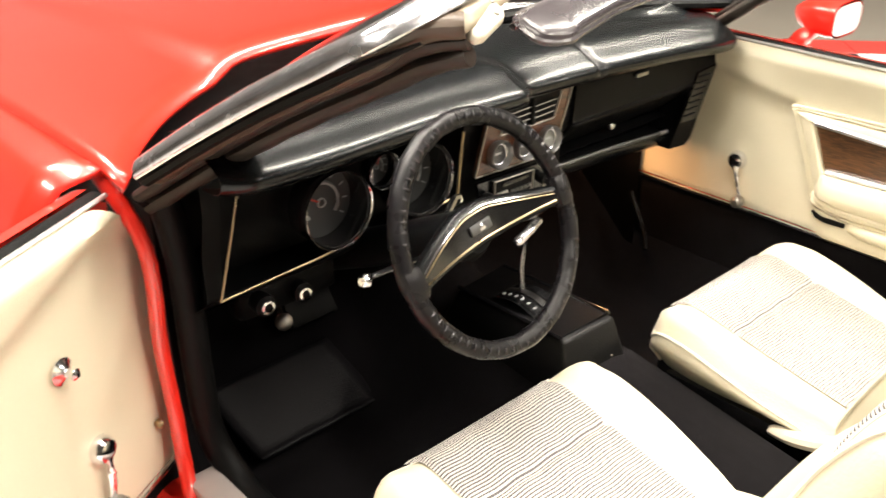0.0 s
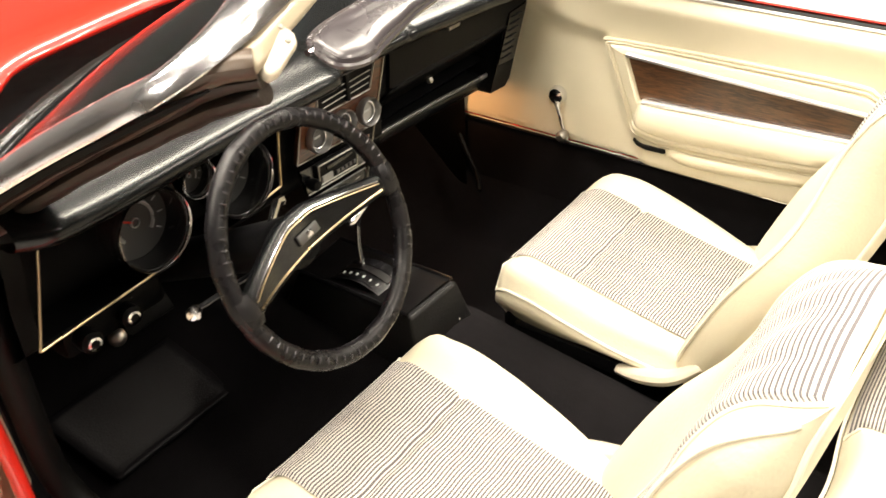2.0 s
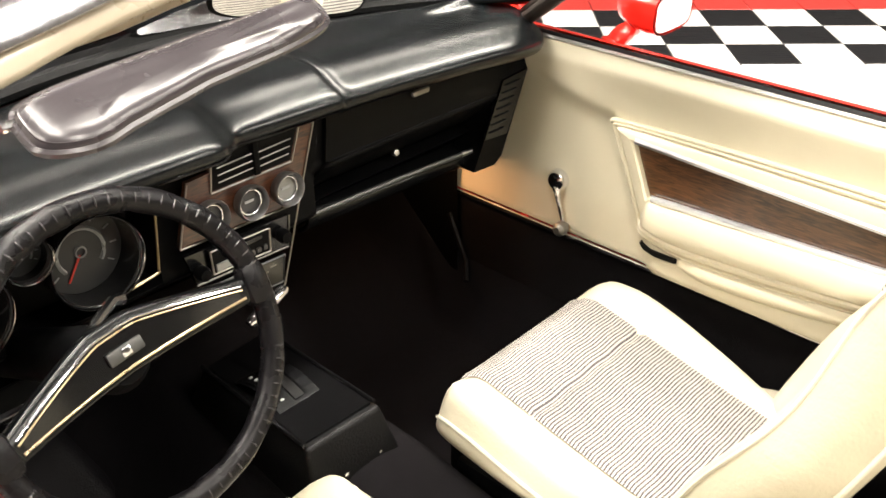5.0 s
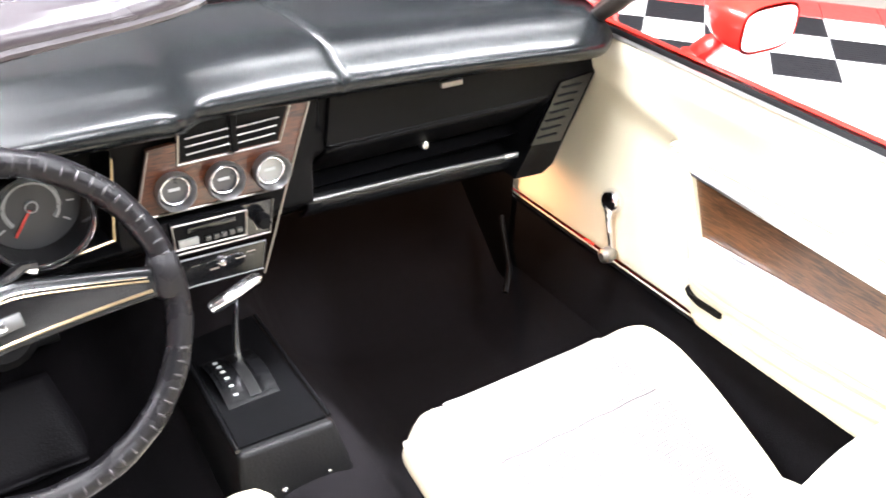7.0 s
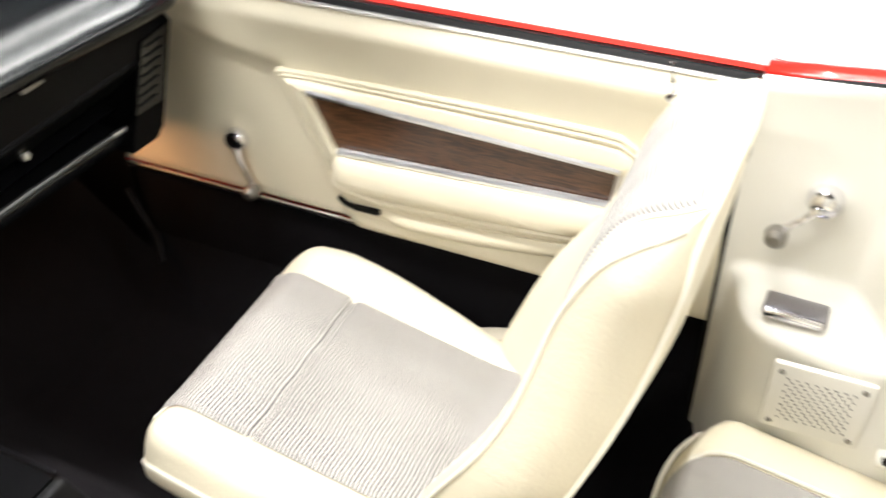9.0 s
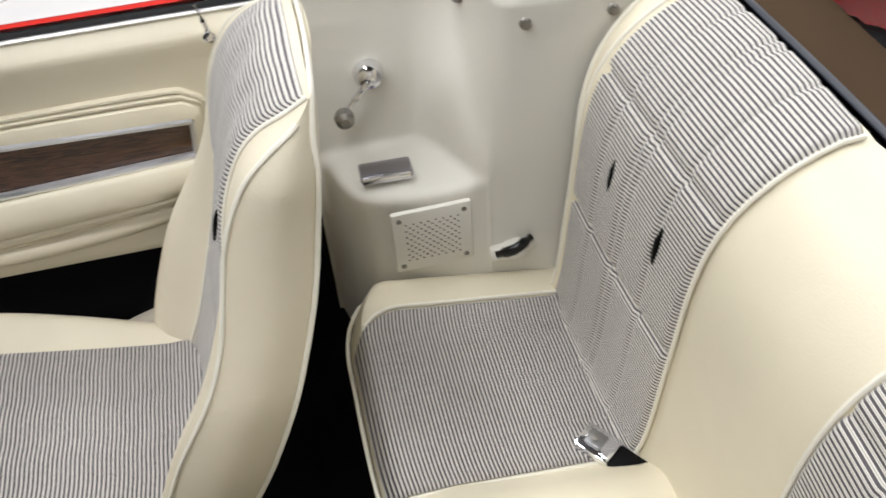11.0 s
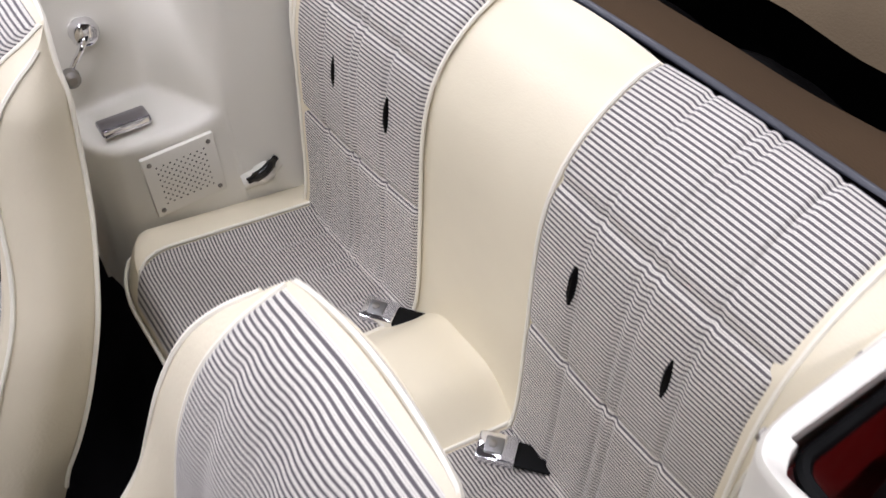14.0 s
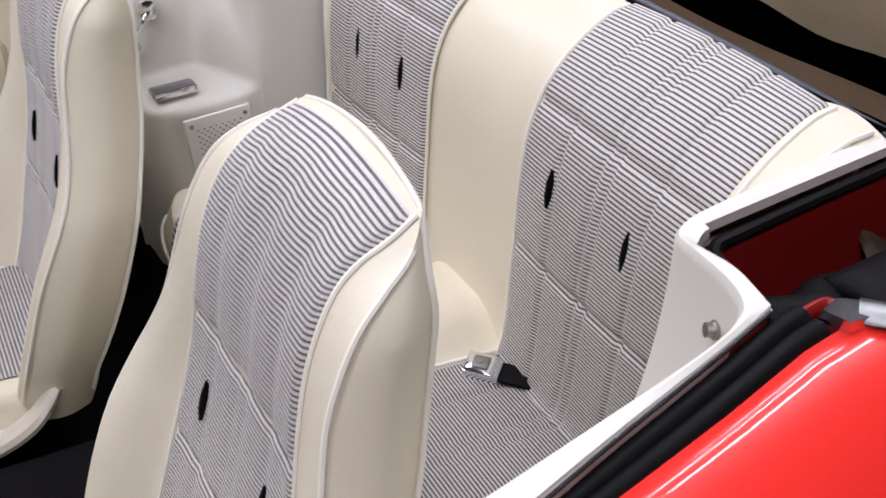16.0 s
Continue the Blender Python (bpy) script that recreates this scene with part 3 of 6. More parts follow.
def front_seat(cx, bx, base_y, top, lean, corner, swell, skew, label):
    lean = radians(lean)
    seat = thing("front_seat", label, "car seat", "front bucket seats")
    # cushion body: rings from the top face over the rounded edge to the base
    bm = bms()
    CF = 0.012

    def wx(x, e=0.1):
        return x * (1 + corner * max(0, 1 - e / 0.07)) + swell * min(1, max(0, x - 0.165) / 0.06)

    def cush(u, v):
        e = 0.50 * v
        w = cush_half(e)
        a = u * 2 - 1
        if abs(a) < 0.7:
            x = a / 0.7 * w
            return (cx + wx(x, e), CF - e, cush_top(x, e))
        t = (abs(a) - 0.7) / 0.3
        x = math.copysign(w + 0.010 * math.sin(math.pi * min(1, t * 1.5)) - 0.040 * t * t, a)
        return (cx + wx(x, e), CF - e - 0.01 * t * (v < 0.02), cush_top(w, e) - t * (cush_top(w, e) - 0.485))

    rows = sheet(bm, cush, 60, 34)
    front = [r[0] for r in rows]
    low = [bm.verts.new((v.co.x * 0.96 + cx * 0.04, v.co.y - 0.02, 0.485)) for v in front]
    mid = [bm.verts.new((v.co.x * 0.995 + cx * 0.005, v.co.y + 0.003, v.co.z - 0.35 * (v.co.z - 0.485))) for v in front]
    for i in range(len(front) - 1):
        bm.faces.new((front[i], front[i + 1], mid[i + 1], mid[i]))
        bm.faces.new((mid[i], mid[i + 1], low[i + 1], low[i]))
    part("cushion", bm, VINYL_SIDE, seat, "ivory vinyl seat cushion")
    # cloth panel of the cushion with a cross seam
    bm = bms()
    HW = 0.158

    def ctop(u, v):
        e = 0.010 + 0.475 * v
        x = (2 * u - 1) * (HW - 0.006 * v)
        z = cush_top(x, e) + 0.0075 - seam_dip(e, 0.155, 0.006, 0.0065)
        z += 0.0016 * math.sin(x * 2 * math.pi / 0.079) * (1 if e > 0.02 else 0)
        q = max(0, abs(2 * u - 1) - 0.94) / 0.06
        return (cx + wx(x, e * 3), CF - e + (0.004 if v == 0 else 0), z - 0.005 * q * q)

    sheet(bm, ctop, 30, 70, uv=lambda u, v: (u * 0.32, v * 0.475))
    part("cushion_panel", bm, CLOTH_SHADED, seat, "striped cloth cushion panel")
    # piping round the cushion's upper edge and round the cloth
    bm = bms()
    edge = []
    for i in range(25):
        e = 0.42 - 0.42 * i / 24
        edge.append((cx - wx(cush_half(e) + 0.002, e), CF - e, cush_top(cush_half(e), e) - 0.002))
    for i in range(1, 12):
        x = -cush_half(0) + 2 * cush_half(0) * i / 12
        edge.append((cx + wx(x, 0), CF + 0.004, cush_top(x, 0) - 0.004))
    for i in range(25):
        e = 0.42 * i / 24
        edge.append((cx + wx(cush_half(e) + 0.002, e), CF - e, cush_top(cush_half(e), e) - 0.002))
    tube(bm, edge, 0.0032, 6)
    part("cushion_piping", bm, PIPING, seat, "pale piping along the cushion edge")
    # backrest body: front face, side gussets and rear shell
    def bp(x, q, d):
        s = q * top - head_drop(x, q)
        return Vector((bx + x + skew * min(1, max(0, q - 0.45) / 0.35), base_y - s * math.sin(lean) + d * math.cos(lean), 0.55 + s * math.cos(lean) + d * math.sin(lean)))

    bm = bms()

    def back(u, v):
        q = -0.12 + 1.12 * (1 - (1 - v) ** 1.7)
        w = back_half(q)
        df, dl, dr = back_front(w, q), back_front(-w, q), rear_d(q)
        if u <= 0.5:
            x = -w + 4 * w * u
            return bp(x, q, back_front(x, q))
        if u <= 0.62:
            t = (u - 0.5) / 0.12
            return bp(w + 0.020 * math.sin(math.pi * t) * min(1, (1.0 - q) * 6) - 0.012 * t, q, df + (dr - df) * t)
        if u <= 0.88:
            t = (u - 0.62) / 0.26
            x = (w - 0.012) * (1 - 2 * t)
            return bp(x, q, dr - 0.045 * (1 - (2 * t - 1) ** 2) * (1 - 0.85 * q))
        t = (u - 0.88) / 0.12
        return bp(-w - 0.020 * math.sin(math.pi * t) * min(1, (1.0 - q) * 6) + 0.012 * (1 - t), q, dr + (dl - dr) * t)

    rows = sheet(bm, back, 100, 44, close_u=True)
    cap(bm, [r[-1] for r in rows])
    cap(bm, [r[0] for r in rows])
    part("backrest", bm, VINYL_SIDE, seat, "ivory vinyl backrest with raised side bolsters")

    # cloth of the backrest, in an upper and a lower panel with channels
    def cloth_panel(q0, q1, name):
        bm = bms()
        # length along the middle of the panel, so that the cords keep their width over the rounded top
        run = [0.0]
        for k in range(56):
            a, b = q0 + (q1 - q0) * k / 56, q0 + (q1 - q0) * (k + 1) / 56
            run.append(run[-1] + math.hypot((b - a) * top, back_front(0, b) - back_front(0, a)))

        def f(u, v):
            q = q0 + (q1 - q0) * v
            w = cloth_half(q)
            x = (2 * u - 1) * w
            d = back_front(x, q) + 0.0070
            for ch in (-0.56, -0.08, 0.08, 0.56):
                d -= seam_dip(x, ch * 0.132, 0.010 if q1 < 0.9 else 0.013, 0.0022 if q1 < 0.9 else 0.0034 * min(1, (1 - v) * 5))
            d -= seam_dip(q, 0.306, 0.010, 0.0055) + (seam_dip(q, q1, 0.012, 0.006) if q1 < 0.9 else 0) + seam_dip(q, q0, 0.010, 0.006)
            e = max(0, abs(2 * u - 1) - 0.94) / 0.06
            if q1 > 0.9:
                e = max(e, (v - 0.93) / 0.07)
            return bp(x, q, d - 0.0075 * e * e)
        sheet(bm, f, 64, 56, uv=lambda u, v: (u * 0.3, run[round(v * 56)]))
        part(name, bm, CLOTH, seat, "striped cloth backrest panel")

    cloth_panel(-0.08, 0.579, "lower_back_panel")
    cloth_panel(0.583, 0.992, "upper_back_panel")
    for sx in (-0.60, 0.60):
        bm = bms()
        pts = [bp(sx * cloth_half(q), q, back_front(sx * cloth_half(q), q) + 0.006) for q in (0.398, 0.423, 0.454, 0.479)]
        tube(bm, pts, [0.003, 0.0055, 0.0055, 0.003], 8)
        part("slot", bm, BLACK, seat, "black slotted vent eyelet")
    # lines of piping: beside the cloth and along the bolsters up to the rear edge, and all round the rear edge
    def climb(at, q1):
        return [at(-0.06 + (q1 + 0.06) * (1 - (1 - i / 44) ** 1.7)) for i in range(45)]

    for sgn in (-1, 1):
        bm = bms()
        tube(bm, climb(lambda q: bp(sgn * (cloth_half(q) + 0.003), q, back_front(sgn * (cloth_half(q) + 0.003), q) + 0.001), 0.995), 0.0027, 6)
        part("cloth_piping", bm, PIPING, seat, "pale piping beside the cloth")
        bm = bms()
        tube(bm, climb(lambda q: bp(sgn * (back_half(q) + 0.001), q, back_front(sgn * back_half(q), q)), 0.972), 0.0031, 6)
        part("bolster_piping", bm, PIPING, seat, "pale piping along the bolster")
    bm = bms()
    side = [climb(lambda q: bp(g * (back_half(q) - 0.009), q, rear_d(q)), 0.985) for g in (-1, 1)]
    over = [bp(-0.113 + 0.226 * k / 16, 1.0, -0.040) for k in range(17)]
    tube(bm, side[0] + over + side[1][::-1], 0.0033, 6)
    part("rear_piping", bm, PIPING, seat, "pale piping round the rear edge")
    # hinge covers, base and track
    for sgn in (-1, 1):
        bm = bms()
        cover = smooth_path([(cx + sgn * 0.236, -0.285, 0.487), (cx + sgn * 0.243, -0.34, 0.500), (cx + sgn * 0.240, -0.395, 0.520), (cx + sgn * 0.226, -0.44, 0.555)])
        tube(bm, cover, [0.013 + 0.009 * math.sin(math.pi * k / (len(cover) - 1)) for k in range(len(cover))], 10, flat=0.7)
        part("hinge_cover", bm, IVORY_METAL, seat, "ivory plastic hinge cover")
    for sgn in (-1, 1):
        bm = bms()
        box(bm, (cx + sgn * 0.212, -0.175, 0.468), (0.022, 0.27, 0.034), bevel=0.006)
        part("side_trim", bm, GLOSS_BLACK, seat, "black plastic side trim")
    bm = bms()
    box(bm, (cx, -0.19, 0.430), (0.40, 0.38, 0.12), bevel=0.012)
    part("seat_base", bm, BLACK, seat, "black seat base")
    for sgn in (-1, 1):
        bm = bms()
        box(bm, (cx + sgn * 0.175, -0.20, 0.352), (0.03, 0.42, 0.05), bevel=0.006)
        part("seat_track", bm, BLACK, seat)
    return seat


front_seat(-0.338, -0.359, -0.499, 0.637, 20.1, 0.10, 0.012, 0.002, "driver's ivory vinyl bucket seat with striped cloth panels")
front_seat(0.372, 0.372, -0.480, 0.640, 17.4, 0.0, 0.0, 0.013, "passenger's ivory vinyl bucket seat with striped cloth panels")

# ---- rear seat ----
rear_seat = thing("rear_seat", "ivory vinyl rear bench with two striped cloth places", "rear seat")
rb_y = curve1([0, 0.05, 0.22, 0.38, 0.46, 0.53, 0.60, 0.64], [-1.030, -1.062, -1.082, -1.098, -1.122, -1.168, -1.232, -1.272])
rb_z = curve1([0, 0.05, 0.22, 0.38, 0.46, 0.53, 0.60, 0.64], [0.505, 0.552, 0.72, 0.88, 0.956, 1.010, 1.046, 1.050])


def rb(x, l, d):
    """A place on the rear backrest: l along its curve from the bottom, d off it."""
    ty, tz = rb_y(l + 0.01) - rb_y(l - 0.01), rb_z(l + 0.01) - rb_z(l - 0.01)
    k = math.hypot(ty, tz) or 1
    bow = 0.018 * (x / 0.56) ** 2
    return Vector((x, rb_y(l) + bow + d * tz / k, rb_z(l) - d * ty / k - 0.02 * max(0, abs(x) - 0.44)))


bm = bms()


rb_outer = curve1([0, 0.28, 0.42, 0.54, 0.64], [0.482, 0.485, 0.502, 0.522, 0.535])


def rback(u, v):
    l = 0.64 * v
    x = (2 * u - 1) * rb_outer(l)
    d = 0.0
    if abs(x) < 0.13:
        d = -0.004 + 0.010 * (1 - (x / 0.13) ** 2)
    if abs(x) > 0.44:
        d = 0.010 * math.sin(min(1, (abs(x) - 0.44) / (rb_outer(l) - 0.44)) * math.pi)
    return rb(x, l, d)


rows = sheet(bm, rback, 80, 50)
part("backrest", bm, VINYL, rear_seat, "ivory vinyl rear backrest")
bm = bms()
sheet(bm, lambda u, v: Vector((-0.53 + 1.06 * u, -1.272 - 0.01 * v, 1.05 - 0.5 * v)), 10, 4)
part("backrest_board", bm, BLACK, rear_seat)
for sd in (-1, 1):
    bm = bms()
    X0, X1 = 0.134, 0.462

    def f(u, v):
        x = X0 + (X1 - X0) * u + 0.012 * v * (u - 0.5)
        l = 0.012 + 0.618 * v
        d = 0.010 + 0.006 * math.sin(math.pi * u)
        for ch in (0.245, 0.47, 0.53, 0.755):
            d -= seam_dip(u, ch, 0.013, 0.0045)
        for sl in (0.245, 0.462):
            d -= seam_dip(l, sl, 0.006, 0.0075)
        q = max(0, abs(2 * u - 1) - 0.95) / 0.05
        return rb(sd * x, l, d - 0.008 * q * q)

    sheet(bm, f, 84, 90, uv=lambda u, v: (u * 0.33, v * 0.618))
    part("back_panel", bm, CLOTH, rear_seat, "striped cloth rear back panel")
    for px in ((0.203, 0.346) if sd > 0 else (0.204, 0.364)):
        bm = bms()
        tube(bm, [rb(sd * px, l, 0.0125) for l in (0.340, 0.358, 0.378, 0.396)], [0.003, 0.006, 0.006, 0.003], 8)
        part("slot", bm, BLACK, rear_seat, "black slotted vent eyelet")
    for name, line in (("piping", [rb(sd * (X0 - 0.004 - 0.006 * v / 24), 0.01 + 0.62 * v / 24, 0.004) for v in range(25)]), ("piping", [rb(sd * (X1 + 0.006 + 0.006 * v / 24), 0.01 + 0.62 * v / 24, 0.010) for v in range(25)]), ("outer_piping", [rb(sd * (rb_outer(0.01 + 0.62 * v / 24) - 0.010), 0.01 + 0.62 * v / 24, 0.006) for v in range(25)])):
        bm = bms()
        tube(bm, line, 0.0031, 6)
        part(name, bm, PIPING, rear_seat, "pale piping")

# rear cushion: two cloth places and a vinyl hump between
rc_front = -0.690


def rc_top(x, e):
    """Height of the rear cushion e behind its front edge."""
    z = 0.585 - 0.055 * min(1, e / 0.36)
    z -= 0.05 * max(0, (0.035 - e) / 0.035) ** 2
    z += 0.062 * math.exp(-(abs(x) / 0.105) ** 4) * min(1, e / 0.10)
    z += 0.018 * max(0, min(1, (abs(x) - 0.40) / 0.06))
    return z - 0.07 * max(0, (abs(x) - 0.50) / 0.05) ** 2


def rc_edge(x):
    return rc_front - 0.055 * max(0, (abs(x) - 0.40) / 0.13) ** 2 - 0.02 * math.exp(-(x / 0.12) ** 2)


bm = bms()


def rcush(u, v):
    x = -0.535 + 1.07 * u
    if v < 0.3:
        t = v / 0.3
        return (x, rc_edge(x) - 0.07 * (1 - t) + 0.008 * math.sin(t * 3.0), 0.36 + t * (rc_top(x, 0) - 0.36))
    e = (v - 0.3) / 0.7 * 0.40
    return (x, rc_edge(x) + (-1.085 - rc_edge(x)) * (e / 0.40), rc_top(x, e))


sheet(bm, rcush, 90, 44)
part("cushion", bm, VINYL, rear_seat, "ivory vinyl rear cushion with a raised middle")
for sd in (-1, 1):
    bm = bms()

    def f(u, v):
        e = 0.004 + 0.38 * v
        x1 = 0.448 - 0.055 * max(0, (0.085 - e) / 0.085) ** 2
        x = 0.135 + (x1 - 0.135) * u - 0.018 * (1 - v) * (1 - u)
        z = rc_top(x, e) + 0.009
        for ch in (0.22, 0.46, 0.54, 0.78):
            z -= seam_dip(u, ch, 0.016, 0.0042 * min(1, 0.25 + v))
        q = max(0, abs(2 * u - 1) - 0.95) / 0.05
        y = rc_edge(x) + (-1.085 - rc_edge(x)) * (e / 0.40)
        return (sd * x, y, z - 0.007 * q * q)

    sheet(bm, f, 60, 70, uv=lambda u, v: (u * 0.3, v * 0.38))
    part("cushion_panel", bm, CLOTH_SHADED, rear_seat, "striped cloth rear cushion panel")
    for xx in (0.128, 0.453):
        bm = bms()
        tube(bm, [(sd * (xx - (0.015 * (1 - k / 20) if xx < 0.2 else 0.055 * max(0, (0.081 - 0.37 * k / 20) / 0.085) ** 2)), rc_edge(xx) + (-1.085 - rc_edge(xx)) * (0.004 + 0.37 * k / 20) / 0.40, rc_top(xx, 0.004 + 0.37 * k / 20) + 0.003) for k in range(21)], 0.0030, 6)
        part("piping", bm, PIPING, rear_seat, "pale piping")
bm = bms()
tube(bm, [(x, rc_edge(x) + 0.004, rc_top(x, 0) + 0.002) for x in [-0.52 + 1.04 * k / 50 for k in range(51)]], 0.0034, 6)
part("front_piping", bm, PIPING, rear_seat, "pale piping along the cushion's front edge")


# seat belt buckles on the rear cushion
def buckle(x, turn):
    b = thing("seat_belt_buckle", "chrome seat belt buckle on a black strap on the rear seat", "seat belt buckle", "rear seat belt buckles")
    base = Matrix.Translation((x, -1.004, rc_top(x, 0.31) + 0.016)) @ pose(0, 0, 0, 4, 0, turn)
    bm = bms()
    box(bm, (0, 0, 0), (0.046, 0.056, 0.016), base, bevel=0.004)
    part("body", bm, CHROME, b, "chrome buckle body")
    bm = bms()
    box(bm, (0, 0.004, 0.009), (0.026, 0.026, 0.006), base, bevel=0.002)
    part("release_button", bm, SLAT, b, "square metal release button")
    bm = bms()
    lathe(bm, [(0.006, 0.0), (0.006, 0.002), (0.003, 0.003)], base @ Matrix.Translation((0, 0.006, 0.012)), 12)
    part("stud", bm, DULL, b)
    bm = bms()
    box(bm, (0, -0.060, -0.002), (0.040, 0.088, 0.008), base, bevel=0.003)
    part("strap", bm, RUBBER, b, "black webbing strap")


buckle(0.150, -52)
buckle(-0.162, -48)

# ---- doors ----
def crank(parent_name, at, to, out, label, group):
    """A window winder: boss at one end, knob at the other, standing off the panel along out."""
    c = thing(parent_name, label, "window crank", group)
    at, to, out = Vector(at), Vector(to), Vector(out).normalized()
    bm = bms()
    lathe(bm, [(0.021, 0), (0.0235, 0.004), (0.023, 0.014), (0.018, 0.023), (0.008, 0.027)], toward(out, at))
    part("boss", bm, CHROME, c, "round chrome boss")
    bm = bms()
    tube(bm, smooth_path([at + out * 0.017, at * 0.6 + to * 0.4 + out * 0.024, to + out * 0.022]), [0.010] * 4 + [0.007] * 5 + [0.006] * 4, 10, flat=0.7)
    part("arm", bm, CHROME, c)
    bm = bms()
    lathe(bm, [(0.006, 0.012), (0.012, 0.020), (0.0155, 0.030), (0.014, 0.042), (0.007, 0.048)], toward(out, to))
    part("knob", bm, DULL, c, "round metal knob")
    return c


def car_door(place, name, label, low):
    """A door in its own measures: u back from the front edge, v inward from the trim's plane, z up."""
    door = thing(name, label, "car door", "car doors")
    LEN = 1.085
    top_bulge = curve1([0.60, 0.65, 0.76, 0.86, 0.90, 0.95, 1.0, 1.012], [0.0, 0.004, 0.006, 0.010, 0.020, 0.026, 0.018, 0.006])
    # trim panel: flat lower front, fuller upper roll and rear part
    bm = bms()

    def padded(u, z):
        # the padded part lies above the shoulder line and behind the armrest's slanting front edge
        a = 1 / (1 + math.exp(-(z - 0.90 - 0.075 * math.exp(-(u / 0.20) ** 2)) * 130))
        b = 1 / (1 + math.exp(-(u - 0.352 - (0.908 - z) * 0.388) * 170))
        return max(a, b)

    def trim(u, v):
        uu = -0.078 + (LEN + 0.078) * u
        top = 1.012 - 0.165 * max(0, (0.06 - uu) / 0.138) ** 2.2
        z = low + (top - low) * v
        pad = padded(uu, z)
        d = 0.022 * pad + 0.004 * math.exp(-((z - 0.985) / 0.03) ** 2)
        d *= min(1, (1.015 - z) / 0.03 + 0.15)
        d -= 0.004 * (1 - min(1, (z - low) / 0.01))
        lean = 0.018 * (z - 0.622) / 0.39
        return place(uu, d - lean, z)

    sheet(bm, trim, 90, 60)
    part("trim_panel", bm, VINYL, door, "ivory vinyl inner trim panel")
    # recess bezel: stepped frame round the wood inlay, in u, z
    outer = [(0.352, 0.897), (0.374, 0.908), (0.60, 0.915), (0.88, 0.917), (0.935, 0.907), (0.958, 0.877), (0.945, 0.80), (0.915, 0.72), (0.87, 0.700), (0.58, 0.672), (0.462, 0.684), (0.430, 0.700), (0.423, 0.728), (0.386, 0.82)]
    inner = [(0.416, 0.880), (0.426, 0.881), (0.60, 0.873), (0.88, 0.865), (0.925, 0.863), (0.930, 0.860), (0.928, 0.83), (0.922, 0.802), (0.905, 0.800), (0.55, 0.782), (0.472, 0.779), (0.460, 0.780), (0.453, 0.787), (0.436, 0.83)]
    bm = bms()
    n = len(outer)
    levels = [(0.0, 0.004), (0.05, 0.017), (0.12, 0.018), (0.16, 0.013), (0.22, 0.021), (0.30, 0.021), (0.34, 0.016), (0.42, 0.024), (0.60, 0.028), (0.88, 0.030), (0.95, 0.027), (1.0, 0.012)]

    def ringpt(i, k):
        t, d = levels[k]
        fat = 0.020 * math.sin(math.pi * min(1, t / 0.97)) ** 0.7 if 8 <= i <= 10 else 0
        a, b = outer[i], inner[i]
        return place(a[0] + (b[0] - a[0]) * t, d + fat, a[1] + (b[1] - a[1]) * t)

    loop = []
    for k in range(len(levels)):
        pts = [ringpt(i, k) for i in range(n)]
        pts = smooth_path(pts + [pts[0]], 5)[:-1]
        loop.append([bm.verts.new(p) for p in pts])
    for p, q in zip(loop, loop[1:]):
        for i in range(len(p)):
            bm.faces.new((p[i], p[(i + 1) % len(p)], q[(i + 1) % len(p)], q[i]))
    part("armrest", bm, VINYL, door, "stepped ivory armrest moulding")
    bm = bms()
    prism(bm, [(0.412, 0.884), (0.932, 0.866), (0.924, 0.797), (0.452, 0.776)], lambda a, b, d: place(a, 0.012 + d, b), 0.006)
    part("wood_inlay", bm, WOOD, door, "walnut-grain inlay strip")
    for nm, (a0, z0), (a1, z1), r in (("upper_chrome_strip", (0.417, 0.883), (0.930, 0.864), 0.0072), ("lower_chrome_strip", (0.462, 0.780), (0.922, 0.800), 0.0068), ("end_chrome_strip", (0.931, 0.862), (0.923, 0.800), 0.0060)):
        bm = bms()
        tube(bm, [place(a0 + (a1 - a0) * k / 8, 0.025, z0 + (z1 - z0) * k / 8) for k in range(9)], r, 8)
        part(nm, bm, STRIP_CHROME, door, "bright chrome strip")
    bm = bms()
    prism(bm, [(0.444, 0.681), (0.470, 0.674), (0.528, 0.675), (0.530, 0.665), (0.480, 0.663), (0.454, 0.670)], lambda a, b, d: place(a, 0.012 + d, b), 0.014, 0.10)
    part("pull_pocket", bm, RUBBER, door, "dark pull pocket under the armrest")
    bm = bms()
    roll = smooth_path([place(0.537, 0.014, 0.672), place(0.60, 0.020, 0.668), place(0.75, 0.018, 0.679), place(0.92, 0.008, 0.698)])
    tube(bm, roll, [0.015 + 0.003 * min(1, k / 4) for k in range(len(roll))], 10)
    part("pocket_edge", bm, VINYL, door, "rolled ivory edge behind the pull pocket")
    bm = bms()
    tube(bm, [place(-0.07 + (LEN + 0.07) * k / 20, 0.006, low - 0.004) for k in range(21)], 0.0055, 8)
    part("lower_trim_strip", bm, CHROME, door, "narrow metal strip along the trim's foot")
    bm = bms()
    sheet(bm, lambda u, v: place(-0.06 + (LEN + 0.06) * u, -0.002, low - 0.006 - (low - 0.42) * v), 12, 4)
    part("lower_carpet", bm, CARPET, door, "black carpeted kick strip")
    # window slot seal and outer skin
    bm = bms()
    sheet(bm, lambda u, v: place(LEN * u, -0.018 - 0.028 * v, 1.014 + 0.006 * math.sin(v * math.pi)), 20, 5)
    part("window_seal", bm, RUBBER, door, "black rubber window seal")
    bm = bms()
    tube(bm, [place(LEN * k / 16, -0.013, 1.016) for k in range(17)], 0.004, 6)
    part("seal_bead", bm, BRUSHED, door)
    bm = bms()
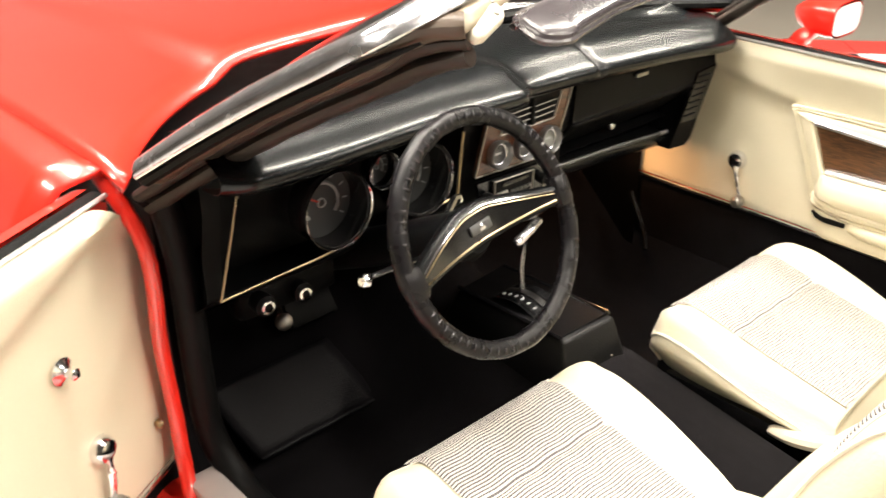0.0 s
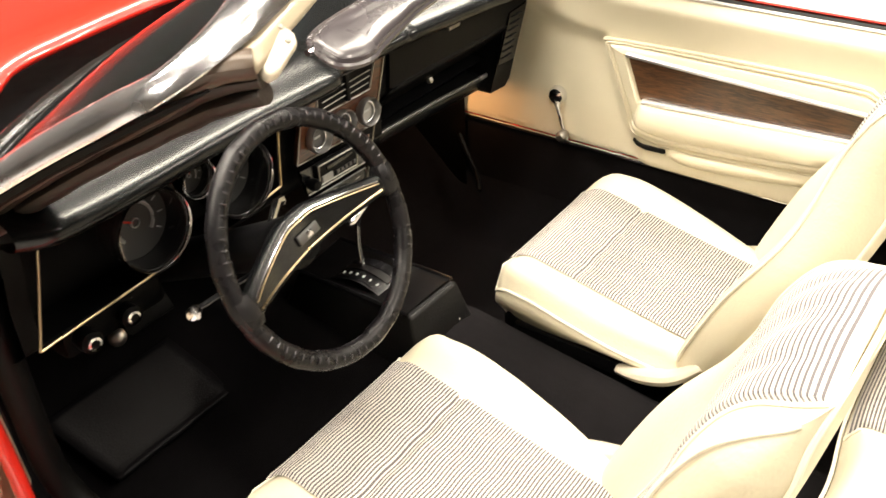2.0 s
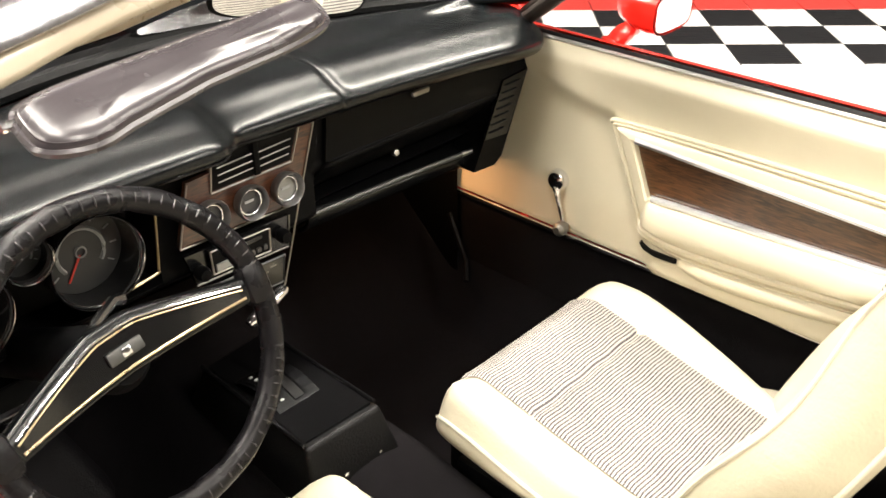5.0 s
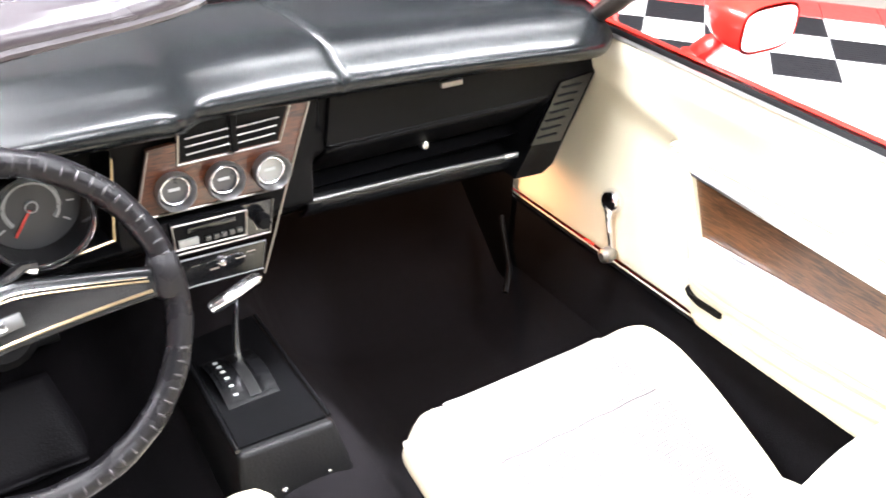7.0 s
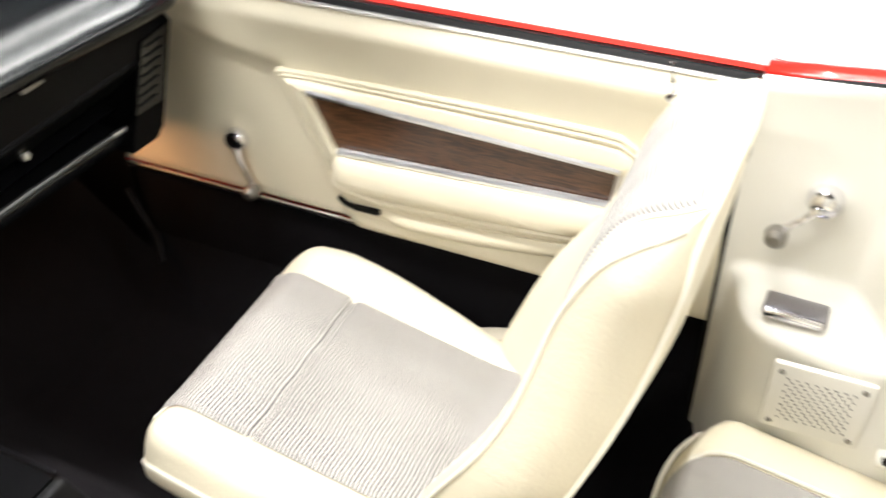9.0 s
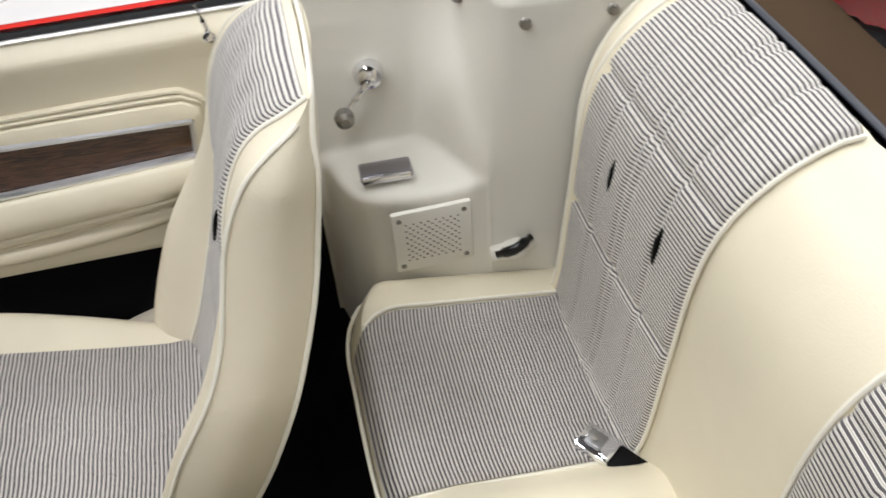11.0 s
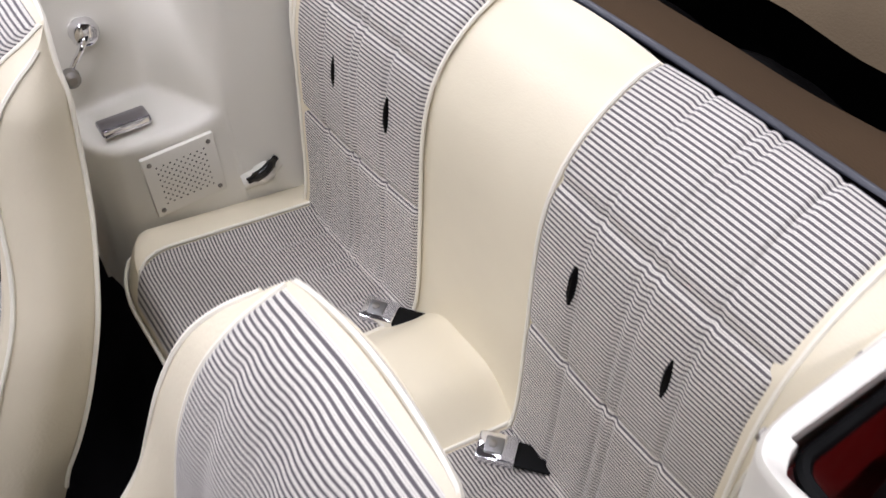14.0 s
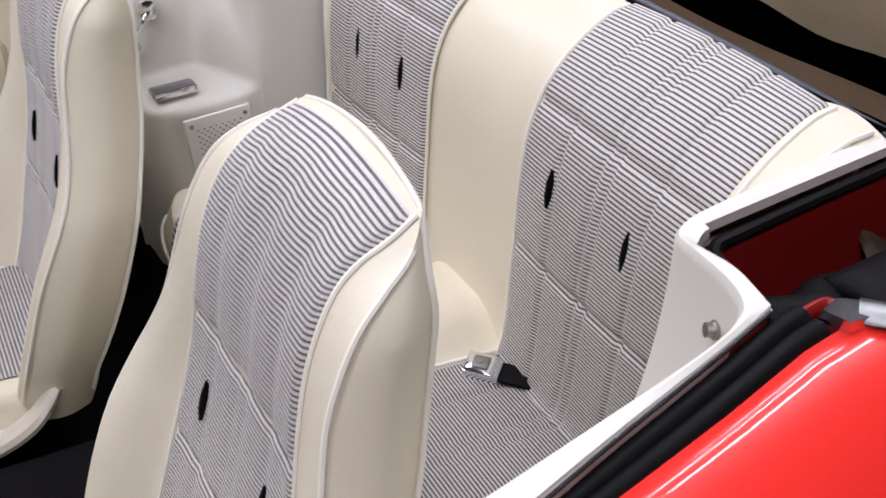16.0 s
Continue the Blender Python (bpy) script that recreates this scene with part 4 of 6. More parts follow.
    sheet(bm, lambda u, v: place(LEN * u, -0.046 - 0.17 * math.sin(v * 1.5) , 1.020 - 0.20 * (1 - math.cos(v * 1.5)) * 2.2 if v < 0.62 else 0.80 - (v - 0.62) * 1.15), 20, 16)
    sk = part("outer_skin", bm, RED, door, "red painted outer skin")
    bm = bms()
    sheet(bm, lambda u, v: place(-0.006, -0.02 - 0.17 * u, 1.0 - 0.56 * v), 4, 6)
    part("front_face", bm, RED, door, "red door edge")
    bm = bms()
    sheet(bm, lambda u, v: place(LEN + 0.004, 0.01 - 0.20 * u, 1.0 - 0.56 * v), 4, 6)
    part("rear_face", bm, BLACK, door, "dark door edge")
    bm = bms()
    tube(bm, [place(0.985, 0.008, 0.990), place(0.982, 0.012, 1.012), place(0.976, 0.004, 1.036)], 0.0035, 8)
    part("lock_pin", bm, CHROME, door, "slim chrome lock pin")
    bm = bms()
    lathe(bm, [(0.008, 0), (0.009, 0.003), (0.005, 0.006)], toward(place(0, 1, 0) - place(0, 0, 0), place(0.985, 0.012, 0.988)), 14)
    part("lock_ferrule", bm, CHROME, door)
    return door


def right_place(u, v, z):
    return Vector((0.685 - v, 0.402 - u, z))


HX, HY = -0.752, 0.358          # hinge line of the driver's door
DA = radians(60)                # how far it stands open


def left_place(u, v, z):
    d = Vector((-math.sin(DA), -math.cos(DA), 0))
    nrm = Vector((math.cos(DA), -math.sin(DA), 0))
    return Vector((HX, HY, z)) + d * u + nrm * v


car_door(right_place, "passenger_door", "closed passenger door, ivory trim with walnut inlay", 0.622)
car_door(left_place, "driver_door", "driver's door standing wide open, ivory trim and red skin", 0.505)
crank("window_crank", right_place(0.234, -0.012, 0.732), right_place(0.265, -0.008, 0.640), (-1, 0, 0.05), "chrome window crank on the passenger door", "window cranks")
lc = left_place(0.206, 1, 0) - left_place(0.206, 0, 0)
crank("window_crank", left_place(0.134, -0.006, 0.652), left_place(0.148, -0.004, 0.562), lc, "chrome window crank on the open driver's door", "window cranks")

mk = thing("mirror_knob", "chrome remote mirror knob on the open driver's door", "mirror knob")
bm = bms()
lathe(bm, [(0.020, 0), (0.021, 0.003), (0.012, 0.008), (0.007, 0.012), (0.009, 0.026), (0.004, 0.030)], toward(lc, left_place(0.172, -0.004, 0.820)), 20)
part("knob", bm, CHROME, mk)

# passenger door mirror
dm = thing("door_mirror", "red door mirror on a short stalk on the passenger door", "door mirror")
bm = bms()


def shell(u, v):
    a = 2 * math.pi * u
    k = [1.0, 1.04, 0.98, 0.72, 0.34, 0.02][round(v * 5)]
    yy = [0, 0.02, 0.055, 0.095, 0.12, 0.128][round(v * 5)]
    c, s = math.cos(a), math.sin(a)
    return (0.848 + 0.070 * k * math.copysign(abs(c) ** 0.6, c) + 0.1 * yy, 0.045 + yy, 1.066 + 0.040 * k * math.copysign(abs(s) ** 0.6, s))


sheet(bm, shell, 32, 5, close_u=True)
part("housing", bm, RED, dm, "red mirror housing")
bm = bms()
prism(bm, [(0.063 * math.copysign(abs(math.cos(t)) ** 0.5, math.cos(t)), 0.034 * math.copysign(abs(math.sin(t)) ** 0.5, math.sin(t))) for t in [2 * math.pi * k / 28 for k in range(28)]], lambda a, b, d: (0.848 + a, 0.048 - d, 1.066 + b), 0.004)
part("mirror_glass", bm, MIRROR, dm, "mirror glass")
bm = bms()
tube(bm, smooth_path([(0.775, 0.13, 0.99), (0.79, 0.12, 1.015), (0.82, 0.105, 1.035)]), [0.040] * 4 + [0.028] * 5 + [0.024] * 4, 12, flat=0.7)
part("stalk", bm, RED, dm)


# ---- rear quarter trims ----
plan_x = curve1([-1.30, -1.15, -1.03, -0.990, -0.975, -0.964, -0.957, -0.950, -0.943, -0.935, -0.925, -0.90, -0.85, -0.69], [0.517, 0.519, 0.523, 0.528, 0.535, 0.547, 0.562, 0.588, 0.622, 0.646, 0.656, 0.663, 0.668, 0.672])
foot_x = curve1([-1.30, -1.15, -1.03, -0.99, -0.965, -0.950, -0.935, -0.923, -0.895, -0.872, -0.855, -0.77, -0.69], [0.505, 0.510, 0.516, 0.519, 0.521, 0.5235, 0.536, 0.554, 0.607, 0.640, 0.648, 0.650, 0.654])
low_x = curve1([-1.30, -0.985, -0.970, -0.955, -0.943, -0.897, -0.834, -0.769, -0.745, -0.725, -0.712, -0.69], [0.60, 0.60, 0.545, 0.5225, 0.5225, 0.5225, 0.528, 0.541, 0.558, 0.592, 0.632, 0.662])


def wall_x(y, z):
    """The wall stands square to the car along its rim and slants across the corner lower down."""
    t = min(1.0, max(0.0, (z - 0.76) / 0.26))
    return foot_x(y) + (plan_x(y) - foot_x(y)) * t * t * (3 - 2 * t)


def quarter_top(y):
    if y > -0.940:
        return 1.022 + (-0.69 - y) / 0.25 * 0.036
    if y > -0.975:
        t = (-0.940 - y) / 0.035
        return 1.058 - 0.018 * (t * t * (3 - 2 * t))
    return 1.040


def quarter_in(y, z):
    """How far the moulded lower part stands off the upper one."""
    k = 1 / (1 + math.exp((z - 0.752 + 0.012 * (y + 0.69)) * 230))
    return k * max(0.0, wall_x(y, z) - low_x(y))


def quarter_trim(sd):
    q = thing("quarter_trim", "pale moulded rear quarter trim with armrest shelf", "quarter trim", "rear quarter trims")
    bm = bms()
    y0 = -0.690 if sd > 0 else -0.655

    def f(u, v):
        # finer steps round the corner of the roof well
        y = y0 + (-0.925 - y0) * u / 0.3 if u < 0.3 else (-0.925 - 0.07 * (u - 0.3) / 0.4 if u < 0.7 else -0.995 - 0.255 * (u - 0.7) / 0.3)
        top = quarter_top(y)
        z = 0.36 + (top - 0.36) * v
        return (sd * (wall_x(y, z) - quarter_in(y, z) + 0.05 * max(0, z - 0.9) * min(1, max(0, (y + 0.95) / 0.05))), y, z)

    rows = sheet(bm, f, 120, 110)
    topv = [r[-1] for r in rows]
    back = []
    for i, v in enumerate(topv):
        # the rim's outer edge: straight along the belt line, across behind the wheel house, then back beside the seat
        u = i / (len(topv) - 1)
        if u < 0.3:
            oy = y0 + (-0.950 - y0) * u / 0.3
            ox = belt_edge(oy)
        elif u < 0.54:
            k = (u - 0.3) / 0.24
            ox, oy = belt_edge(-0.95) - 0.102 * k, -0.950 - 0.020 * k
        elif u < 0.7:
            k = (u - 0.54) / 0.16
            ox, oy = belt_edge(-0.95) - 0.102 - 0.014 * math.sin(k * 1.57), -0.970 - 0.030 * k
        else:
            ox, oy = 0.546, v.co.y - 0.005
        e = Vector((sd * ox, oy, v.co.z + 0.004))
        back.append([bm.verts.new(v.co.lerp(e, k) + Vector((0, 0, h))) for k, h in ((0.15, 0.006), (0.5, 0.007), (0.95, 0.004), (1.0, -0.007))])
    for i in range(len(topv) - 1):
        bm.faces.new((topv[i], topv[i + 1], back[i + 1][0], back[i][0]))
        for k in range(3):
            bm.faces.new((back[i][k], back[i + 1][k], back[i + 1][k + 1], back[i][k + 1]))
    part("panel", bm, TRIM, q, "pale moulded panel")
    # speaker grille: plate with real holes shown as dark studs
    o = Vector((sd * (low_x(-0.855) - 0.003), -0.855, 0.665))
    sx, sz = Vector((sd * 0.02, -1, 0.0)).normalized(), Vector((0, 0, 1))
    nrm = Vector((-sd, 0, 0.0))
    gm = Matrix.Translation(o) @ Matrix(((sx.x, sz.x, nrm.x, 0), (sx.y, sz.y, nrm.y, 0), (sx.z, sz.z, nrm.z, 0), (0, 0, 0, 1)))
    bm = bms()
    box(bm, (0, 0, 0.004), (0.128, 0.122, 0.010), gm, bevel=0.003)
    grille = part("speaker_grille", bm, TRIM, q, "pale perforated speaker grille")
    bm = bms()
    for i in range(15):
        for j in range(13):
            if (i + j) % 2 == 0:
                lathe(bm, [(0.0014, 0.0), (0.0014, 0.0015)], gm @ Matrix.Translation((-0.042 + 0.006 * i, -0.038 + 0.0063 * j, 0.0085)), 6)
    part("perforation", bm, BLACK, grille)
    for a in (-1, 1):
        for b in (-1, 1):
            bm = bms()
            lathe(bm, [(0.004, 0), (0.0042, 0.002), (0.002, 0.0035)], gm @ Matrix.Translation((a * 0.052, b * 0.048, 0.009)), 10)
            part("screw", bm, DULL, grille)
    # ashtray on the shelf
    bm = bms()
    am = Matrix.Translation((sd * 0.583, -0.800, 0.757)) @ pose(0, 0, 0, 0, sd * 7, -sd * 2)
    box(bm, (0, 0, 0.004), (0.044, 0.082, 0.014), am, bevel=0.004)
    tray = part("ashtray", bm, ASH_METAL, q, "brushed metal ashtray lid")
    bm = bms()
    box(bm, (-sd * 0.021, 0, 0.002), (0.007, 0.077, 0.013), am, bevel=0.003)
    part("lip", bm, CHROME, tray, "chrome ashtray lip")
    # press studs for the roof cover
    for sy, szz in ((-0.9415, 1.010), (-1.009, 1.012), (-1.132, 1.014)):
        bm = bms()
        lathe(bm, [(0.0084, 0), (0.0088, 0.003), (0.0068, 0.005), (0.0064, 0.010), (0.003, 0.011)], toward((-sd * 0.5, 1, 0.15) if sy > -0.95 else (-sd, 0.25, 0.15), (sd * (wall_x(sy, szz) + 0.001), sy, szz)), 18)
        part("press_stud", bm, DULL, q, "round metal press stud")
    # belt end in its pocket
    bm = bms()
    by = -0.985
    bx = wall_x(by, 0.62) - quarter_in(by, 0.62)
    tube(bm, smooth_path([(sd * (bx + 0.002), by + 0.035, 0.598), (sd * (bx - 0.004), by, 0.604), (sd * (bx + 0.002), by - 0.035, 0.612)]), [0.016] * 5 + [0.02] * 4 + [0.014] * 4, 10)
    part("belt_pocket", bm, TRIM, q)
    bm = bms()
    tube(bm, smooth_path([(sd * (bx - 0.012), by + 0.03, 0.606), (sd * (bx - 0.020), by, 0.618), (sd * (bx - 0.010), by - 0.03, 0.630)]), [0.005] * 3 + [0.0075] * 7 + [0.005] * 3, 10, flat=1.3)
    part("belt_tongue", bm, GLOSS_BLACK, q, "black and chrome seat belt end")
    return q


quarter_trim(1)
quarter_trim(-1)
for sd, lbl in ((1, "chrome window crank on the rear quarter trim"), (-1, "chrome window crank on the driver's side quarter trim")):
    crank("window_crank", (sd * (wall_x(-0.80, 0.893) + 0.002), -0.80, 0.893), (sd * (wall_x(-0.75, 0.842) - 0.002), -0.752, 0.842), (-sd, 0, 0.06), lbl, "window cranks")

# weatherstrips along the rear belt line, with chrome end caps
for sd in (-1, 1):
    ws = thing("belt_seal", "black rubber weatherstrips along the rear belt line", "weatherstrip", "belt line seals")
    ys = -0.66 if sd < 0 else -0.688
    ends = [ys + (-0.975 - ys) * k / 12 for k in range(13)]

    def belt_z(y):
        return 1.018 + 0.036 * min(1, max(0, (-0.69 - y) / 0.25))
    for share in (0.30, 0.74):
        bm = bms()
        tube(bm, [(sd * (belt_edge(y) + (paint_edge(y) - belt_edge(y)) * share), y, belt_z(y) - 0.009) for y in ends], [0.27 * (paint_edge(y) - belt_edge(y)) for y in ends], 10)
        part("rubber", bm, RUBBER, ws)
    bm = bms()
    tube(bm, [(sd * (belt_edge(y) + 0.001), y, belt_z(y) + 0.005) for y in ends[:-1]], 0.0022, 8)
    part("bright_edge", bm, CHROME, ws, "bright metal edge")
    bm = bms()
    prism(bm, [(0.694, -0.976), (0.689, -0.998), (0.706, -1.018), (0.722, -1.006), (0.718, -0.982)], lambda a, b, d: (sd * a, b, 1.054 + d), 0.010, 0.10)
    part("end_cap", bm, CHROME, ws, "chrome end cap")
    bm = bms()
    tube(bm, smooth_path([(sd * 0.708, -1.004, 1.060), (sd * 0.732, -1.026, 1.062), (sd * 0.750, -1.075, 1.064), (sd * 0.756, -1.25, 1.066), (sd * 0.756, -1.53, 1.066)]), 0.014, 10, flat=0.45)
    part("boot_rail", bm, SLAT, ws, "dull metal rail for the roof cover")

# folded roof in the well
roof = thing("folded_roof", "black folded convertible roof with tan lining in the well", "convertible roof")
bm = bms()


def fold(u, v):
    x = -0.66 + 1.32 * u
    a = v * math.pi
    y = -1.58 + 0.11 * math.cos(a)
    z = 0.68 + 0.18 * math.sin(a) + 0.02 * noise.noise((x * 6, v * 5, 0)) + 0.014 * math.sin(x * 23 + v * 4)
    return (x, y, z)


sheet(bm, fold, 60, 24)
part("roof_cloth", bm, TOP_CLOTH, roof, "black roof cloth in loose folds")
bm = bms()
sheet(bm, lambda u, v: (-0.66 + 1.32 * u, -1.60 - 0.22 * v, 0.95 + 0.09 * math.sin(v * 2.6) + 0.02 * noise.noise((u * 7, v * 4, 2))), 40, 14)
part("lining", bm, CANVAS, roof, "tan cloth lining")
for sd in (-1, 1):
    for k in range(3):
        bm = bms()
        tube(bm, smooth_path([(sd * (0.60 + 0.03 * k), -1.04 - 0.03 * k, 0.90 - 0.02 * k), (sd * (0.64 + 0.01 * k), -1.16, 0.93 + 0.02 * k), (sd * 0.63, -1.32 - 0.05 * k, 0.86 + 0.04 * k), (sd * 0.60, -1.5, 0.80)]), [0.016] * 6 + [0.022] * 7 + [0.015] * 6, 8)
        part("roof_bow", bm, GLOSS_BLACK if k == 1 else TOP_CLOTH, roof, "black folding roof arm")
    bm = bms()

    def bag(u, v, sd=sd):
        a, b = 2 * math.pi * u, math.pi * v
        k = 1 + 0.45 * noise.noise((u * 6 + sd, v * 5, 1))
        return (sd * (0.632 + 0.045 * k * math.cos(a) * math.sin(b)), -1.06 + 0.07 * k * math.cos(b), 0.955 + 0.045 * k * math.sin(a) * math.sin(b))
    sheet(bm, bag, 28, 20, close_u=True)
    part("bunched_cloth", bm, TOP_CLOTH, roof, "bunched black cloth")
    bm = bms()

    def rail(u, v, sd=sd):
        return (sd * (0.618 + 0.075 * v), -1.085 - 0.50 * u, 0.998 + 0.012 * math.sin(v * 3.0) - 0.02 * u)
    sheet(bm, rail, 16, 8)
    ro = part("side_cloth", bm, TOP_CLOTH, roof, "flat black cloth over the side rail")
    md = ro.modifiers.new("thickness", "SOLIDIFY")
    md.thickness = 0.02
    bm = bms()

    def flap(u, v, sd=sd):
        w = 0.012 * math.sin(u * 9) + 0.008 * noise.noise((u * 8, v * 5, 3))
        return (sd * (0.50 + 0.10 * v + 0.02 * u + w), -1.345 + 0.13 * u * (1 - 0.3 * v) + w, 1.0 - 0.16 * v)
    sheet(bm, flap, 24, 14)
    part("canvas_flap", bm, PALE_CANVAS if sd > 0 else CANVAS, roof, "crumpled pale canvas flap")
bm = bms()


def loose_flap(u, v):
    w = 0.006 * noise.noise((u * 7, v * 5, 8))
    a = Vector((0.690, -1.100, 1.004)).lerp(Vector((0.700, -1.300, 1.016)), u)
    b = Vector((0.612, -1.125, 0.990)).lerp(Vector((0.630, -1.300, 0.968)), u)
    return a.lerp(b, v * (0.15 + 0.85 * u)) + Vector((0, 0, 0.012 * math.sin(v * 7) * u + w))


sheet(bm, loose_flap, 24, 14)
part("loose_flap", bm, PALE_CANVAS, roof, "pale canvas edge lying over the folded cloth")
# edge strip behind the rear seat and the brown liner that drops behind it
strip = thing("seat_back_strip", "flat dark blue-grey trim strip along the top of the rear seat", "trim strip")
bm = bms()


def strip_pt(u, v):
    x = -0.525 + 1.05 * u
    k = 1 - (x / 0.55) ** 2
    return (x, -1.272 - 0.015 * v - 0.006 * k, 1.041 + 0.012 * k + 0.003 * math.sin(v * math.pi) - 0.010 * max(0, v - 0.8) * 5)


sheet(bm, strip_pt, 40, 6)
so = part("strip", bm, STRIP, strip)
md = so.modifiers.new("thickness", "SOLIDIFY")
md.thickness = 0.008
bm = bms()
box(bm, (-0.532, -1.284, 1.040), (0.030, 0.030, 0.012), bevel=0.004)
part("end_piece", bm, BRUSHED, strip)
bm = bms()


def liner(u, v):
    x = -0.60 + 1.20 * u
    return (x, -1.296 - 0.27 * v - 0.005 * math.sin(x * 9), 1.036 - 0.03 * v - 0.13 * v * v + 0.006 * noise.noise((x * 5, v * 3, 4)))


sheet(bm, liner, 40, 8)
part("well_liner", bm, LINER, strip, "brown cloth liner dropping into the roof well")

# ---- windscreen and its frame ----
screen = thing("windscreen", "raked windscreen in a chrome frame with bare header rail", "windscreen")
BASE_L, TOP_L = Vector((-0.735, 0.255, 1.085)), Vector((-0.580, -0.138, 1.325))


def header_at(u):
    """Along the header rail from the left corner to the right."""
    x = -0.575 + 1.15 * u
    k = 1 - (x / 0.575) ** 2
    return Vector((x, -0.145 + 0.163 * k, 1.333 + 0.032 * k))


def base_at(u):
    x = -0.735 + 1.47 * u
    k = 1 - (x / 0.735) ** 2
    return Vector((x, 0.255 + 0.27 * k, 1.085 + 0.012 * k))


bm = bms()
sheet(bm, lambda u, v: base_at(u).lerp(header_at(u), v) + Vector((0, 0.05, 0.03)) * math.sin(v * math.pi) * 0.5, 30, 12)
gl = part("glass", bm, GLASS, screen, "clear windscreen glass")
gl.visible_shadow = False
us = [k / 24 for k in range(25)]


def pillar(sd, t, a, b):
    p = Vector((-sd * (BASE_L.x + (TOP_L.x - BASE_L.x) * t), BASE_L.y + (TOP_L.y - BASE_L.y) * t, BASE_L.z + (TOP_L.z - BASE_L.z) * t + 0.012 * math.sin(math.pi * t)))
    return p + Vector((sd * a, -a * 0.35, b))


# one bright moulding up a pillar, round the corner, along the header and down the other side
half_rows = []
side_dir, up_dir = Vector((-0.94, -0.29, 0.21)), Vector((0, 0.594, 0.808))
for t, hw, ch, tw in ((0.0, 0.024, 0.016, 34), (0.25, 0.026, 0.018, 34), (0.5, 0.028, 0.019, 32), (0.75, 0.031, 0.021, 26), (0.92, 0.035, 0.024, 14)):
    c, s = math.cos(radians(tw)), math.sin(radians(tw))
    half_rows.append((pillar(-1, t, 0.012, 0.006), (side_dir * c - up_dir * s) * hw, (up_dir * c + side_dir * s) * ch))
half_rows.append((header_at(0.045) + Vector((0, 0.004, 0.006)), Vector((-0.42, -0.90, 0.04)) * 0.039, Vector((0, 0.1, 0.99)) * 0.027))
for u in (0.14, 0.32, 0.5):
    half_rows.append((header_at(u) + Vector((0, 0, 0.006)), Vector((0, -1, 0)) * 0.040, Vector((0, 0, 1)) * 0.028))
flip = Vector((-1, 1, 1))
all_rows = half_rows + [tuple(v * flip for v in r) for r in half_rows[-2::-1]]
tracks = [smooth_path([r[k] for r in all_rows], 6) for k in range(3)]
bm = bms()
nr = len(tracks[0]) - 1


def moulding(u, v):
    i = round(u * nr)
    a = 2 * math.pi * v
    up = math.sin(a)
    return tracks[0][i] + tracks[1][i] * math.cos(a) + tracks[2][i] * (up if up > 0 else 0.25 * up)


rows = sheet(bm, moulding, nr, 20, close_v=True)
cap(bm, rows[0])
cap(bm, rows[-1])
part("frame_moulding", bm, CHROME_SOFT, screen, "broad chrome moulding of the screen frame")
for sd in (-1, 1):
    ts = [k / 14 for k in range(15)]
    dark = INNER_TRIM if sd < 0 else BLACK
    for name, a, b, low, r, bend, end, lbl in (
            ("pillar_trim", -0.010, -0.010, 0.0, 0.021, (0.577, -0.118, 1.318), (0.541, -0.158, 1.326), "brown inner pillar trim, cut off at the corner"),
            ("pillar_inner_bead", -0.036, -0.024, -0.16, 0.014, (0.566, -0.118, 1.300), (0.540, -0.162, 1.311), ""),
            ("pillar_lower_bead", -0.054, -0.048, -0.16, 0.017, (0.553, -0.115, 1.276), (0.535, -0.160, 1.293), "dark lower bead of the pillar trim")):
        bm = bms()
        path = smooth_path([pillar(sd, t, a, b) for t in (low, 0.2, 0.4, 0.6, 0.8)] + [Vector((sd * bend[0], bend[1], bend[2])), Vector((sd * end[0], end[1], end[2]))], 6)
        tube(bm, path, [r * (1 + 0.05 * math.sin(k * 1.3)) for k in range(len(path))], 12, flat=0.75)
        part(name, bm, dark if name == "pillar_trim" else TRIM_DARK, screen, lbl)
    bm = bms()
    tube(bm, [pillar(sd, t, 0.012, -0.012) for t in ts], [0.009] * 11 + [0.007, 0.006, 0.004, 0.002], 8)
    part("pillar_seal", bm, RUBBER, screen, "black rubber pillar seal")
bm = bms()
sheet(bm, lambda u, v: header_at(0.035 + 0.93 * u) + Vector((0.018 * math.copysign(max(0, abs(2 * u - 1) - 0.8) / 0.2, u - 0.5), -0.026 - 0.024 * v, 0.002 + 0.004 * math.sin(v * 2.6) - 0.018 * v * v)), 40, 8)
hl = part("header_rail", bm, LIP, screen, "tan inner header lip")
md = hl.modifiers.new("thickness", "SOLIDIFY")
md.thickness = 0.005
bm = bms()
tube(bm, [header_at(0.13 + 0.74 * u) + Vector((0, -0.012, -0.018 - 0.004 * min(1, u * 8, (1 - u) * 8))) for u in us], [0.004, 0.012, 0.019, 0.024] + [0.026] * 17 + [0.024, 0.019, 0.012, 0.004], 10, flat=0.5)
part("header_inner", bm, LIP, screen, "tan inner header trim")
bm = bms()
tube(bm, [base_at(u) + Vector((0, 0.012, 0.004)) for u in us], 0.010, 8)
part("base_moulding", bm, CHROME, screen, "thin chrome moulding at the screen's foot")
bm = bms()
tube(bm, [base_at(u) + Vector((0, -0.012, 0.0)) for u in us], 0.012, 8)
part("base_seal", bm, RUBBER, screen, "black rubber screen seal")

# sun visor
visor = thing("sun_visor", "dark padded vinyl sun visor swung down from the header", "sun visor")


